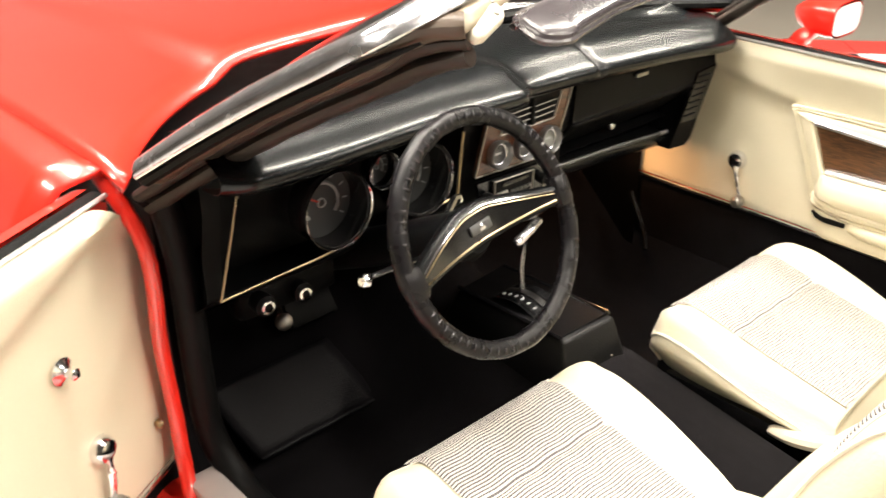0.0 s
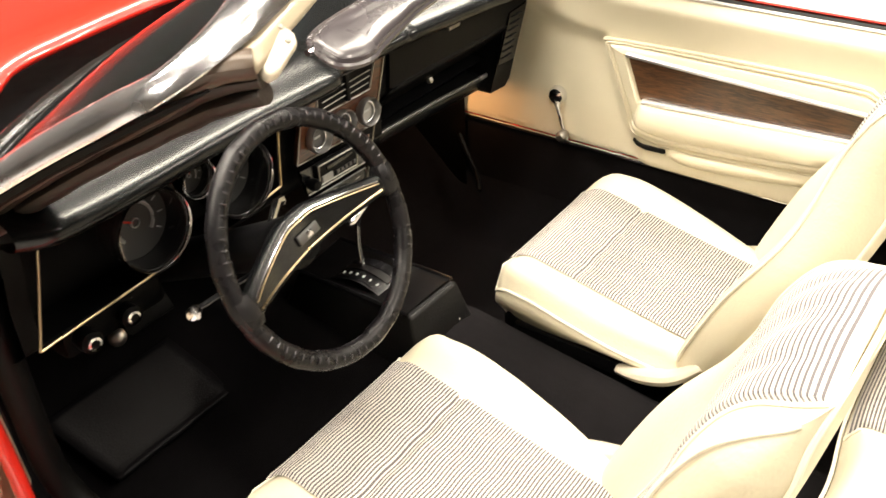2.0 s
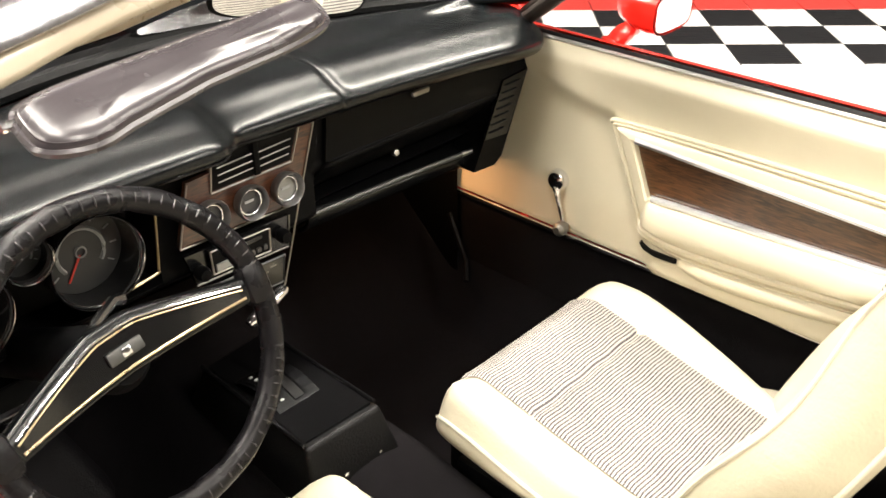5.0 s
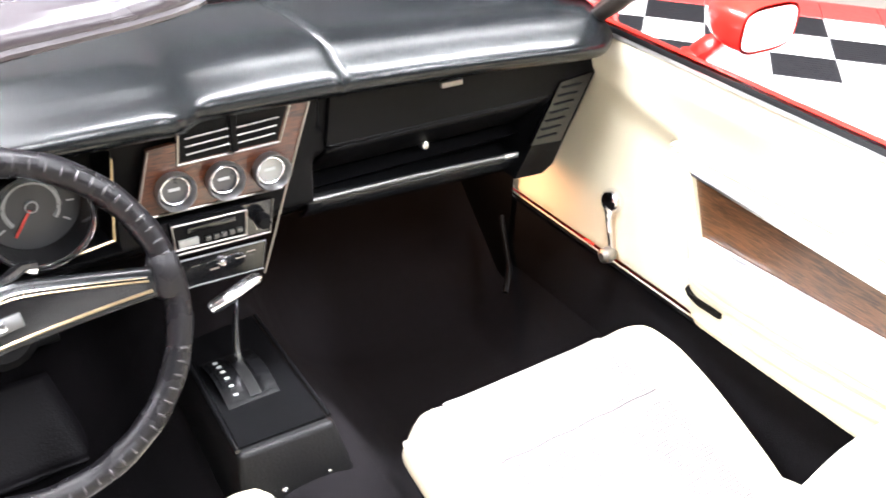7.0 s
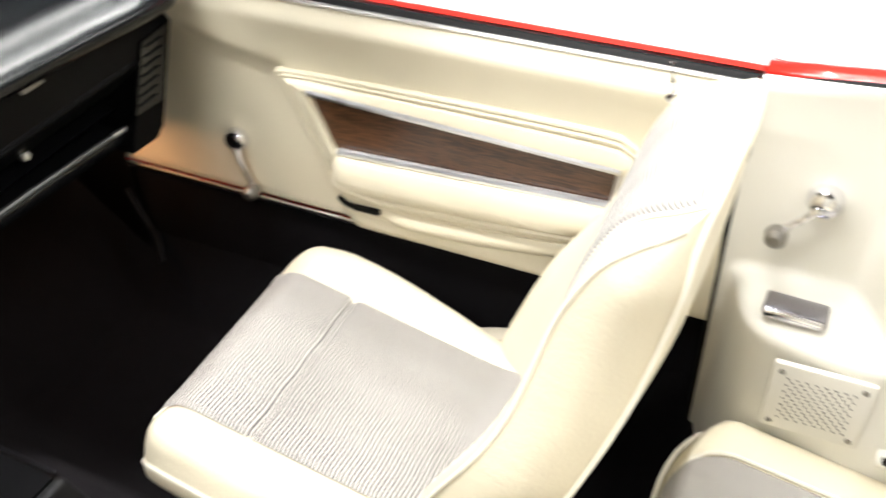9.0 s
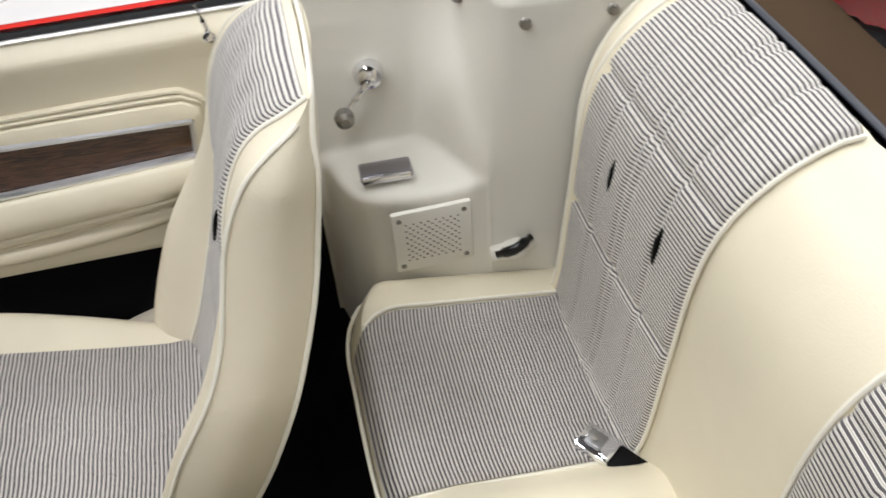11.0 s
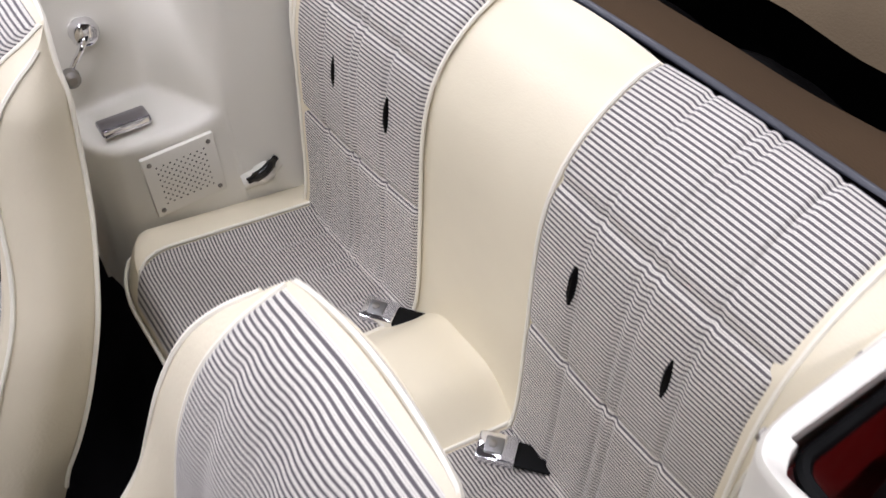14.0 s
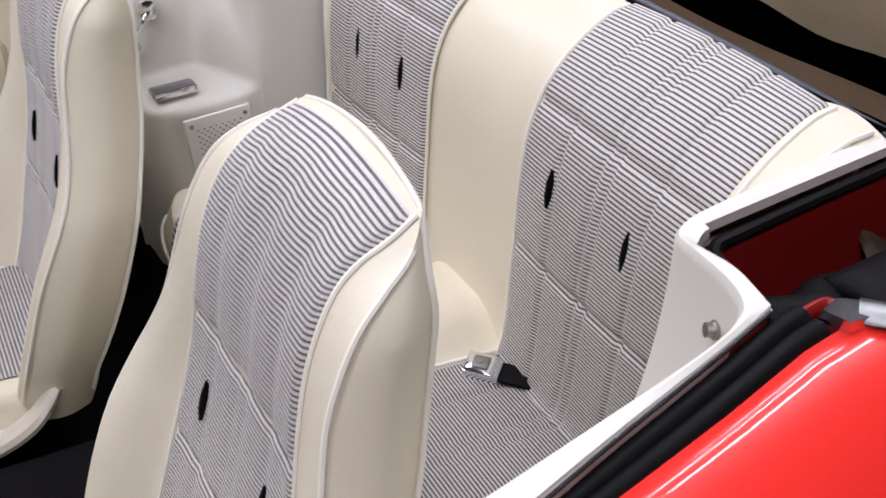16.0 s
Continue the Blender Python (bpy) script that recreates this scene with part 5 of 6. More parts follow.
def visor_pt(u, v):
    """u along the visor, v from hinge edge to lower edge."""
    a = Vector((-0.463, -0.144, 1.322))
    b = Vector((-0.140, -0.112, 1.330))
    p = a.lerp(b, u)
    deep = 1 + 0.13 * math.exp(-((u - 0.14) / 0.11) ** 2) - 0.08 * math.exp(-((u - 0.42) / 0.12) ** 2)
    return p + Vector((-0.004, -0.066, -0.022)).lerp(Vector((-0.011, -0.044, -0.018)), u) * v * deep


bm = bms()
prof = []
for t in [2 * math.pi * k / 44 for k in range(44)]:
    c, s = math.cos(t), math.sin(t)
    prof.append((0.5 + 0.5 * math.copysign(abs(c) ** 0.32, c), 0.5 + 0.5 * math.copysign(abs(s) ** 0.5, s)))
vn = Vector((0.03, -0.42, 0.90)).normalized()
for k, (sc, off) in enumerate(((0.35, 0.0125), (0.62, 0.0118), (0.82, 0.0102), (0.93, 0.007), (0.985, 0.0035), (1.0, 0.0), (0.985, -0.0035), (0.90, -0.008))):
    ring = []
    for u, v in prof:
        uu, vv = 0.5 + (u - 0.5) * (1 - (1 - sc) * 0.35), 0.5 + (v - 0.5) * sc
        puff = 1 + (0.30 * noise.noise((uu * 5, vv * 2, 5)) if sc < 0.95 else 0)
        ring.append(bm.verts.new(visor_pt(uu, vv) + vn * off * puff))
    if k:
        for i in range(44):
            bm.faces.new((last[i], last[(i + 1) % 44], ring[(i + 1) % 44], ring[i]))
    else:
        cap(bm, ring)
    last = ring
cap(bm, last)
part("pad", bm, VISOR, visor, "dark padded vinyl blade")
bm = bms()
tube(bm, [visor_pt(u, v) for u, v in prof], 0.0038, 6, closed=True)
part("seam_bead", bm, VISOR, visor, "stitched edge bead")
bm = bms()
tube(bm, [visor_pt(u, v) + vn * 0.0068 for u, v in [(0.5 + (a - 0.5) * 0.975, 0.5 + (b - 0.5) * 0.91) for a, b in prof]], 0.0012, 5, closed=True)
part("inner_seam", bm, VISOR, visor, "second row of stitching")
bm = bms()
tube(bm, [visor_pt(-0.03, 0.30), visor_pt(0.0, 0.30), visor_pt(0.06, 0.26)], 0.0042, 8)
part("hinge_pin", bm, CHROME, visor)
ex = Vector((0.079, 0.032, 0.014)).normalized()
ez = Vector((-0.35, -0.65, 0.68))
ez = (ez - ex * ez.dot(ex)).normalized()
bmx = Matrix.Translation((-0.507, -0.150, 1.327)) @ Matrix((ex, ez.cross(ex), ez)).transposed().to_4x4()
bm = bms()
prism(bm, [(-0.045, -0.014), (-0.030, -0.019), (0.030, -0.019), (0.044, -0.010), (0.046, 0.012), (0.030, 0.017), (-0.012, 0.010), (-0.042, -0.001)], lambda a, b, d: bmx @ Vector((a, b, d - 0.008)), 0.012, 0.12)
br = part("bracket", bm, IVORY_METAL, visor, "ivory corner bracket of the visor")
md = br.modifiers.new("rounding", "BEVEL")
md.width, md.segments = 0.004, 3
for a, b in ((0.034, 0.006), (0.020, -0.008)):
    bm = bms()
    lathe(bm, [(0.0034, 0), (0.0034, 0.002), (0.0015, 0.003)], bmx @ Matrix.Translation((a, b, 0.004)), 12)
    part("screw", bm, DULL, br)

# interior mirror
rvm = thing("interior_mirror", "rear-view mirror with black edge under the header", "rear-view mirror")
bm = bms()
mo = [(0.105 * math.copysign(abs(math.cos(t)) ** 0.45, math.cos(t)), 0.028 * math.copysign(abs(math.sin(t)) ** 0.5, math.sin(t))) for t in [2 * math.pi * k / 36 for k in range(36)]]
ex = Vector((0.197, -0.029, -0.033)).normalized()
ez = Vector((-0.10, -0.99, -0.08))
ez = (ez - ex * ez.dot(ex)).normalized()
ey = ez.cross(ex)
mm = Matrix.Translation((-0.045, 0.040, 1.286)) @ Matrix((ex, ey, ez)).transposed().to_4x4()
prism(bm, mo, lambda a, b, d: mm @ Vector((a, b, -d)), 0.022, 0.12)
part("housing", bm, BLACK, rvm, "black mirror housing")
bm = bms()
prism(bm, [(a * 0.95, b * 0.90) for a, b in mo], lambda a, b, d: mm @ Vector((a, b, 0.001 + d)), 0.002)
part("mirror_glass", bm, MIRROR, rvm, "mirror glass")
bm = bms()
tube(bm, [mm @ Vector((0, 0, -0.02)), (-0.02, 0.06, 1.33), header_at(0.5) + Vector((0, -0.02, -0.01))], 0.007, 8)
part("stem", bm, CHROME, rvm)

# ---- dashboard ----
dash = thing("dashboard", "black padded dashboard with rosewood centre panel and round dials", "dashboard")
lip_y = curve1([-0.70, -0.64, -0.30, -0.115, -0.085, -0.055, -0.03, 0.14, 0.40, 0.62, 0.70], [0.17, 0.128, 0.138, 0.140, 0.150, 0.180, 0.188, 0.182, 0.176, 0.182, 0.235])
lip_z = curve1([-0.70, -0.5, -0.12, -0.05, 0.15, 0.45, 0.70], [1.080, 1.078, 1.074, 1.062, 1.058, 1.042, 1.020])


def pad(u, v):
    x = -0.685 + 1.365 * u
    y0, z0 = lip_y(x), lip_z(x)
    rise = 0.034 if x < -0.06 else 0.034 + 0.004 * min(1, (x + 0.06) / 0.1)
    yb = base_at((x + 0.735) / 1.47).y - 0.015
    prof = [(y0 + 0.060, z0 - 0.026), (y0 + 0.020, z0 - 0.024), (y0 + 0.004, z0 - 0.014), (y0, z0 - 0.002), (y0 + 0.008, z0 + 0.010), (y0 + 0.036, z0 + rise * 0.66), (y0 + 0.072, z0 + rise * 1.08), (y0 + 0.13, z0 + rise * 1.16), (max(yb - 0.06, y0 + 0.16), 1.096), (max(yb, y0 + 0.17), 1.082)]
    i = v * (len(prof) - 1)
    k = min(int(i), len(prof) - 2)
    f = i - k
    a, b = prof[k], prof[k + 1]
    p0, p3 = prof[max(k - 1, 0)], prof[min(k + 2, len(prof) - 1)]

    def cr(q0, q1, q2, q3):
        return 0.5 * (2 * q1 + (q2 - q0) * f + (2 * q0 - 5 * q1 + 4 * q2 - q3) * f * f + (3 * q1 - q0 - 3 * q2 + q3) * f ** 3)
    seam = 0.006 * math.exp(-((x - 0.150) / 0.004) ** 2)
    return (x, cr(p0[0], a[0], b[0], p3[0]) + seam, cr(p0[1], a[1], b[1], p3[1]) - seam)


bm = bms()
sheet(bm, pad, 150, 54)
part("pad", bm, BLACK_PAD, dash, "black padded vinyl top")
# face of the dash under the pad
bm = bms()


def face(u, v):
    x = -0.675 + 1.345 * u
    z = 1.045 - 0.255 * v
    y = 0.242 + 0.030 * v - 0.004 * math.sin(v * 9)
    if x > 0.14:
        y = 0.258 + 0.085 * min(1, max(0, (0.925 - z) / 0.070)) ** 1.2 if z > 0.842 else 0.300
    if v > 0.8:
        y += (v - 0.8) * 0.3
    if -0.635 < x < -0.155 and 0.848 < z < 1.04:
        y += 0.062
    return (x, y, z)


sheet(bm, face, 134, 51)
part("face_panel", bm, BLACK, dash, "black moulded face panel")
bm = bms()
sheet(bm, lambda u, v: (-0.675 + 1.345 * u, 0.325 + 0.25 * v, 0.79 - 0.02 * v), 20, 4)
part("underside", bm, BLACK, dash)
# glove box door with button, lock and bright lower strip
bm = bms()
prism(bm, [(0.165, 1.025), (0.60, 1.005), (0.582, 0.928), (0.156, 0.934)], lambda a, b, d: (a, 0.258 - d, b), 0.008)
gb = part("glove_box_door", bm, BLACK, dash, "flush black glove box door")
bm = bms()
sheet(bm, lambda u, v: (0.156 + 0.426 * u - 0.006 * v, 0.252 + 0.078 * v ** 1.1, 0.931 - 0.004 * u - 0.073 * v), 12, 8)
lw = part("lower_flap", bm, BLACK, gb, "inward sloping lower half")
md = lw.modifiers.new("thickness", "SOLIDIFY")
md.thickness = 0.006
bm = bms()
tube(bm, [(0.160, 0.251, 0.933), (0.36, 0.250, 0.930), (0.58, 0.251, 0.926)], 0.0022, 6)
part("crease", bm, BLACK, gb)
bm = bms()
lathe(bm, [(0.007, 0), (0.008, 0.005), (0.006, 0.009), (0.002, 0.010)], toward((0, -1, 0.35), (0.370, 0.316, 0.856)), 18)
part("lock", bm, BRUSHED, gb, "round chrome lock")
bm = bms()
box(bm, (0.372, 0.246, 0.992), (0.040, 0.008, 0.010), bevel=0.003)
part("badge", bm, DULL, gb, "small dull badge bar")
bm = bms()
sheet(bm, lambda u, v: (0.130 + 0.495 * u, 0.345 - 0.060 * v, 0.838 - 0.034 * u - 0.003 * v), 12, 4)
lg = part("ledge", bm, BLACK, dash, "narrow ledge under the glove box")
md = lg.modifiers.new("thickness", "SOLIDIFY")
md.thickness = 0.012
bm = bms()
tube(bm, [(0.136, 0.280, 0.832), (0.34, 0.282, 0.823), (0.52, 0.284, 0.810)], 0.0050, 8)
part("glove_strip", bm, DIM_STRIP, dash, "brushed strip under the glove box")
# The strip's right end, in a brighter metal than the rest.
bm = bms()
tube(bm, [(0.52, 0.284, 0.810), (0.58, 0.284, 0.806), (0.624, 0.282, 0.803)], 0.0055, 8)
part("bright_strip", bm, BRUSHED, dash, "brighter end of the strip under the glove box")
bm = bms()
prism(bm, [(0.604, 0.945), (0.676, 0.950), (0.620, 0.832), (0.552, 0.838)], lambda a, b, d: (a, 0.258 - d, b), 0.006)
sv = part("side_vent", bm, GLOSS_BLACK, dash, "black side vent")
for k in range(7):
    bm = bms()
    box(bm, (0.630 - 0.0075 * k, 0.252, 0.935 - 0.0142 * k), (0.044, 0.005, 0.0028), bevel=0.001)
    part("slat", bm, RUBBER, sv)
bm = bms()
prism(bm, [(0.600, 1.035), (0.699, 1.020), (0.692, 0.955), (0.628, 0.815), (0.614, 0.784), (0.592, 0.770), (0.530, 0.775), (0.575, 0.86)], lambda a, b, d: (a, 0.260 + d, b), 0.235)
part("dash_end", bm, BLACK, dash, "black moulded dash end")
# Added block: keeps the courtesy lamp's glow low on the door.
bm = bms()
box(bm, (0.622, 0.43, 0.778), (0.100, 0.15, 0.044), bevel=0.004)
part("glow_blocker", bm, BLACK, dash, "added black block that cuts off the courtesy lamp's glow")
bm = bms()
sheet(bm, lambda u, v: (0.138 + 0.482 * u, 0.290 + 0.030 * v - 0.010 * math.sin(math.pi * v), 0.828 - 0.028 * u - 0.038 * v), 12, 8)
rl = part("lower_roll", bm, BLACK_PAD, dash, "black padded roll under the glove box")
md = rl.modifiers.new("thickness", "SOLIDIFY")
md.thickness = 0.008

# centre panel: rosewood with bright edge lines, vents and three round gauges
CX, CY, CZ = -0.006, 0.236, 0.010


def cplace(a, b, d):
    return Vector((a + CX, CY - d + (1.0 - b) * 0.03, b + CZ))


bm = bms()
prism(bm, [(-0.105, 0.992), (-0.064, 0.994), (-0.064, 1.020), (0.128, 1.028), (0.086, 0.888), (-0.129, 0.896)], cplace, 0.008)
wood = part("wood_panel", bm, WOOD_DASH, dash, "rosewood-grain panel")
for pts in ([(-0.105, 0.990), (-0.129, 0.896)], [(-0.129, 0.895), (0.080, 0.888)], [(0.128, 1.024), (0.080, 0.868), (0.045, 0.75)], [(-0.063, 1.005), (-0.068, 0.962)], [(-0.068, 0.962), (0.078, 0.962)], [(0.078, 0.962), (0.098, 1.022)]):
    bm = bms()
    tube(bm, [cplace(a, b, 0.0095) for a, b in pts], 0.0016, 6)
    part("bright_line", bm, DULL, wood, "fine bright edge line")
bm = bms()
prism(bm, [(-0.060, 1.02), (0.094, 1.025), (0.075, 0.966), (-0.064, 0.966)], lambda a, b, d: cplace(a, b, 0.006 + d), 0.004)
vent = part("vent", bm, BLACK, wood, "black twin air vent")
for side in (0, 1):
    for k in range(3):
        bm = bms()
        xa, xb = ((-0.056, 0.004), (0.016, 0.076))[side]
        zz = 1.000 - 0.0115 * k
        tube(bm, [cplace(xa, zz, 0.014), cplace(xb - 0.003 * k * side, zz + 0.002, 0.014)], 0.0011, 6)
        part("slat", bm, DULL, vent, "thin metal vent slat")
bm = bms()
box(bm, (0.010 + CX, CY - 0.012, 0.994 + CZ), (0.010, 0.012, 0.055), bevel=0.002)
part("divider", bm, BLACK, vent)


def round_gauge(at, r, face_mat, parent, name, deep=0.022, label="", lean=0.06, marks=True, needle=None, bezel=None):
    m = toward((0, -1, lean), at)
    bm = bms()
    bw = min(1.0, 0.0255 / r)
    lathe(bm, [(r * (1 + 0.06 * bw), -0.004), (r * (1 + 0.10 * bw), 0.004), (r * (1 + 0.02 * bw), 0.008), (r * (1 - 0.07 * bw), 0.005), (r * (1 - 0.07 * bw), -0.008), (r, -0.010)], m, 40, True)
    g = part(name, bm, bezel or CHROME, parent, label or "round gauge with a chrome bezel")
    bm = bms()
    lathe(bm, [(r * 0.93, -deep), (r * 0.93, -deep + 0.002)], m, 36)
    part("face", bm, face_mat, g, "dial face")
    bm = bms()
    lathe(bm, [(r * 0.935, -deep), (r * 0.95, -0.002), (r * 0.97, -0.002), (r * 0.97, -deep)], m, 36, True)
    part("tube", bm, GLOSS_BLACK, g)
    if marks:
        bm = bms()
        tube(bm, [m @ Vector((r * 0.52 * math.cos(t), r * 0.52 * math.sin(t), -deep + 0.003)) for t in [math.radians(-130 + 10 * k + 90) for k in range(27)]], r * 0.05, 4)
        part("scale_ring", bm, DIAL_RING, g)
        for k in range(9):
            bm = bms()
            t = math.radians(-35 + 31 * k)
            box(bm, (r * 0.74, 0, 0), (r * 0.15, r * 0.035, 0.001), m @ Matrix.Translation((0, 0, -deep + 0.003)) @ pose(0, 0, 0, 0, 0, math.degrees(t)))
            part("scale_mark", bm, DIAL_RING, g)
        bm = bms()
        lathe(bm, [(r * 0.13, -deep + 0.002), (r * 0.13, -deep + 0.006), (r * 0.10, -deep + 0.0065), (r * 0.10, -deep + 0.004)], m, 16, True)
        part("hub", bm, DIAL_RING, g)
    if needle is not None:
        bm = bms()
        box(bm, (r * 0.38, 0, 0), (r * 0.62, r * 0.045, 0.0012), m @ Matrix.Translation((0, 0, -deep + 0.005)) @ pose(0, 0, 0, 0, 0, needle))
        part("needle", bm, NEEDLE, g, "red needle")
    return g


# The third face is paler: a silvery reflection put into its colour.
for k, (gx, gz) in enumerate(((-0.083, 0.940), (-0.014, 0.938), (0.054, 0.935))):
    gy = CY - 0.019 + (1.0 - gz) * 0.03
    g = round_gauge((gx, gy, gz), 0.0255, PALE_DIAL if k == 2 else GAUGE_GREY, dash, "round_gauge", 0.009, "small round gauge with a dark bezel and bright inner ring", marks=False, bezel=SLAT)
    bm = bms()
    gm = toward((0, -1, 0.06), (gx, gy, gz))
    tube(bm, [gm @ Vector((0.0192 * math.cos(radians(10 * t)), 0.0192 * math.sin(radians(10 * t)), -0.003)) for t in range(37)], 0.0017, 8)
    part("inner_ring", bm, CHROME_SOFT, g, "bright inner ring")
    bm = bms()
    box(bm, (0, 0, 0), (0.016, 0.004, 0.001), toward((0, -1, 0.06), (gx, gy + 0.006, gz)))
    part("scale_bar", bm, DIAL_RING, g)

# radio and heater controls
def rplace(a, b, d):
    return cplace(a - 0.004, b + 0.010, d)


RX, RZ = CX - 0.004, CZ + 0.010
bm = bms()
prism(bm, [(-0.122, 0.872), (0.066, 0.866), (0.060, 0.812), (-0.108, 0.820)], lambda a, b, d: rplace(a, b, 0.004 + d), 0.008)
radio_plate = part("radio_plate", bm, GLOSS_BLACK, dash, "gloss black radio surround")
bm = bms()
prism(bm, [(-0.085, 0.868), (0.022, 0.864), (0.020, 0.824), (-0.083, 0.829)], lambda a, b, d: rplace(a, b, 0.012 + d), 0.008)
radio = part("radio", bm, BLACK, dash, "black cassette radio with bright edge")
for pts in ([(-0.085, 0.868), (0.022, 0.864)], [(0.022, 0.864), (0.020, 0.824)], [(0.020, 0.824), (-0.083, 0.829)], [(-0.083, 0.829), (-0.085, 0.868)]):
    bm = bms()
    tube(bm, [rplace(a, b, 0.0205) for a, b in pts], 0.0015, 6)
    part("edge", bm, DULL, radio)
bm = bms()
box(bm, (-0.030 + RX, CY - 0.018, 0.857 + RZ), (0.070, 0.004, 0.008), bevel=0.001)
part("slot", bm, GLOSS_BLACK, radio)
bm = bms()
box(bm, (-0.064 + RX, CY - 0.017, 0.838 + RZ), (0.028, 0.004, 0.012), bevel=0.001)
part("display", bm, PALE_DIAL, radio, "pale display")
for k in range(5):
    bm = bms()
    box(bm, (-0.036 + 0.0115 * k + RX, CY - 0.017, 0.836 + RZ), (0.008, 0.005, 0.008), bevel=0.0015)
    part("button", bm, DIM_STRIP, radio)
for kx in (-0.104, 0.044):
    bm = bms()
    lathe(bm, [(0.011, 0), (0.012, 0.010), (0.009, 0.018), (0.004, 0.019)], toward((0, -1, 0), (kx + RX, CY - 0.012, 0.842 + RZ)), 20)
    part("knob", bm, BLACK, radio_plate, "black turning knob")
for pts in ([(-0.122, 0.872), (0.066, 0.866), (0.060, 0.812), (-0.108, 0.818)],):
    bm = bms()
    tube(bm, [rplace(a, b, 0.0135) for a, b in pts[1:]], 0.0015, 6)
    part("bright_line", bm, DULL, radio_plate)
bm = bms()
prism(bm, [(-0.100, 0.806), (0.052, 0.800), (0.046, 0.752), (-0.092, 0.758)], lambda a, b, d: rplace(a, b, 0.004 + d), 0.008)
heater = part("heater_panel", bm, GLOSS_BLACK, dash, "gloss black heater control panel")
bm = bms()
tube(bm, [rplace(-0.100, 0.806, 0.013), rplace(0.052, 0.800, 0.013), rplace(0.046, 0.752, 0.013), rplace(-0.092, 0.758, 0.013)], 0.0014, 6)
part("bright_line", bm, DIM_STRIP, heater)
for k, (kx, kz) in enumerate(((-0.080, 0.774), (-0.055, 0.790), (-0.028, 0.776), (-0.018, 0.786), (0.012, 0.782), (0.028, 0.788))):
    bm = bms()
    if k == 3:
        lathe(bm, [(0.005, 0), (0.006, 0.008), (0.004, 0.011)], toward((0, -1, 0), (kx + RX, CY - 0.004, kz + RZ)), 14)
        part("lever_knob", bm, CHROME, heater, "chrome lever knob")
    else:
        box(bm, (kx + RX, CY - 0.004, kz + RZ), (0.014, 0.004, 0.003), bevel=0.0008)
        part("marking", bm, DULL, heater)

# instrument cluster
for pts in ([(-0.660, 0.848), (-0.470, 0.858), (-0.425, 0.862)], [(-0.660, 0.848), (-0.628, 0.96), (-0.612, 1.02)], [(-0.165, 0.875), (-0.150, 1.01)], [(-0.26, 0.862), (-0.165, 0.875)]):
    bm = bms()
    tube(bm, [(a, 0.246, b) for a, b in pts], 0.0022, 6)
    part("cluster_line", bm, GOLD, dash, "fine gold edge line")
round_gauge((-0.435, 0.244, 0.932), 0.066, DIAL, dash, "tachometer", 0.050, "large round dial deep in a black cowl", needle=150)
round_gauge((-0.250, 0.244, 0.932), 0.066, DIAL, dash, "speedometer", 0.050, "large round dial with a red needle", needle=-125 + 360)
round_gauge((-0.338, 0.242, 0.975), 0.031, DIAL, dash, "small_dial", 0.026, "small round dial between the two large ones", needle=60)
for at, r in (((-0.572, 0.282, 0.796), 0.019), ((-0.476, 0.318, 0.768), 0.019)):
    bm = bms()
    lathe(bm, [(r * 0.9, -0.01), (r, 0.006), (r * 0.95, 0.022), (r * 0.5, 0.027), (0.003, 0.028)], toward((-0.1, -1, 0.1), at), 22)
    kb = part("knob", bm, BLACK if r > 0.015 else BRUSHED, dash, "round control knob")
    bm = bms()
    lathe(bm, [(r * 0.62, 0.024), (r * 0.60, 0.029), (r * 0.4, 0.030), (r * 0.38, 0.026)], toward((-0.1, -1, 0.1), at), 20, True)
    part("ring", bm, CHROME, kb, "bright ring")
bm = bms()
box(bm, (-0.49, 0.345, 0.778), (0.20, 0.05, 0.075), bevel=0.012)
part("switch_box", bm, BLACK, dash)
bm = bms()
tube(bm, [(-0.405, 0.56, 0.775), (-0.405, 0.53, 0.66), (-0.405, 0.495, 0.592)], 0.006, 8)
pr = part("pull_rod", bm, BLACK, dash, "dark pull rod under the dash")
bm = bms()
lathe(bm, [(0.006, -0.006), (0.016, 0.0), (0.018, 0.006), (0.013, 0.013), (0.004, 0.016)], toward((-0.35, -0.75, 0.45), (-0.405, 0.492, 0.590)), 20)
part("pull_knob", bm, BRUSHED, pr, "round chrome pull knob")

# courtesy lamp under the dash on the passenger's side
court = thing("courtesy_lamp", "small warm courtesy lamp under the dashboard", "courtesy lamp")
bm = bms()
box(bm, (0.565, 0.42, 0.770), (0.05, 0.03, 0.010), bevel=0.004)
part("lens", bm, light_mat(1.5, (1.0, 0.50, 0.22)), court, "warm glowing lens")
cl = bpy.data.lights.new("courtesy_bulb", "POINT")
cl.energy, cl.color, cl.shadow_soft_size = 2.3, (1.0, 0.50, 0.22), 0.004
co = new("courtesy_bulb", cl)
co.matrix_world = pose(0.565, 0.42, 0.7605)
co.parent = court

# ---- steering wheel ----
WC, WT, WY, WR = Vector((-0.342, -0.012, 0.9556)), 24.75, 2.9, 0.176
WM = Matrix.Translation(WC) @ pose(0, 0, 0, 0, 0, WY) @ pose(0, 0, 0, 90 - WT)   # local z faces the driver, y up the wheel
wheel = thing("steering_wheel", "black leather-wrapped steering wheel with two broad spokes", "steering wheel")
bm = bms()
ring = []
NW = 120
for i in range(NW):
    a = 2 * math.pi * i / NW
    rr = 0.0150 + 0.0005 * math.sin(i * math.pi / 3)
    ring.append([bm.verts.new(WM @ Vector(((WR + rr * math.cos(b)) * math.cos(a), (WR + rr * math.cos(b)) * math.sin(a), rr * 0.95 * math.sin(b)))) for b in [2 * math.pi * k / 12 for k in range(12)]])
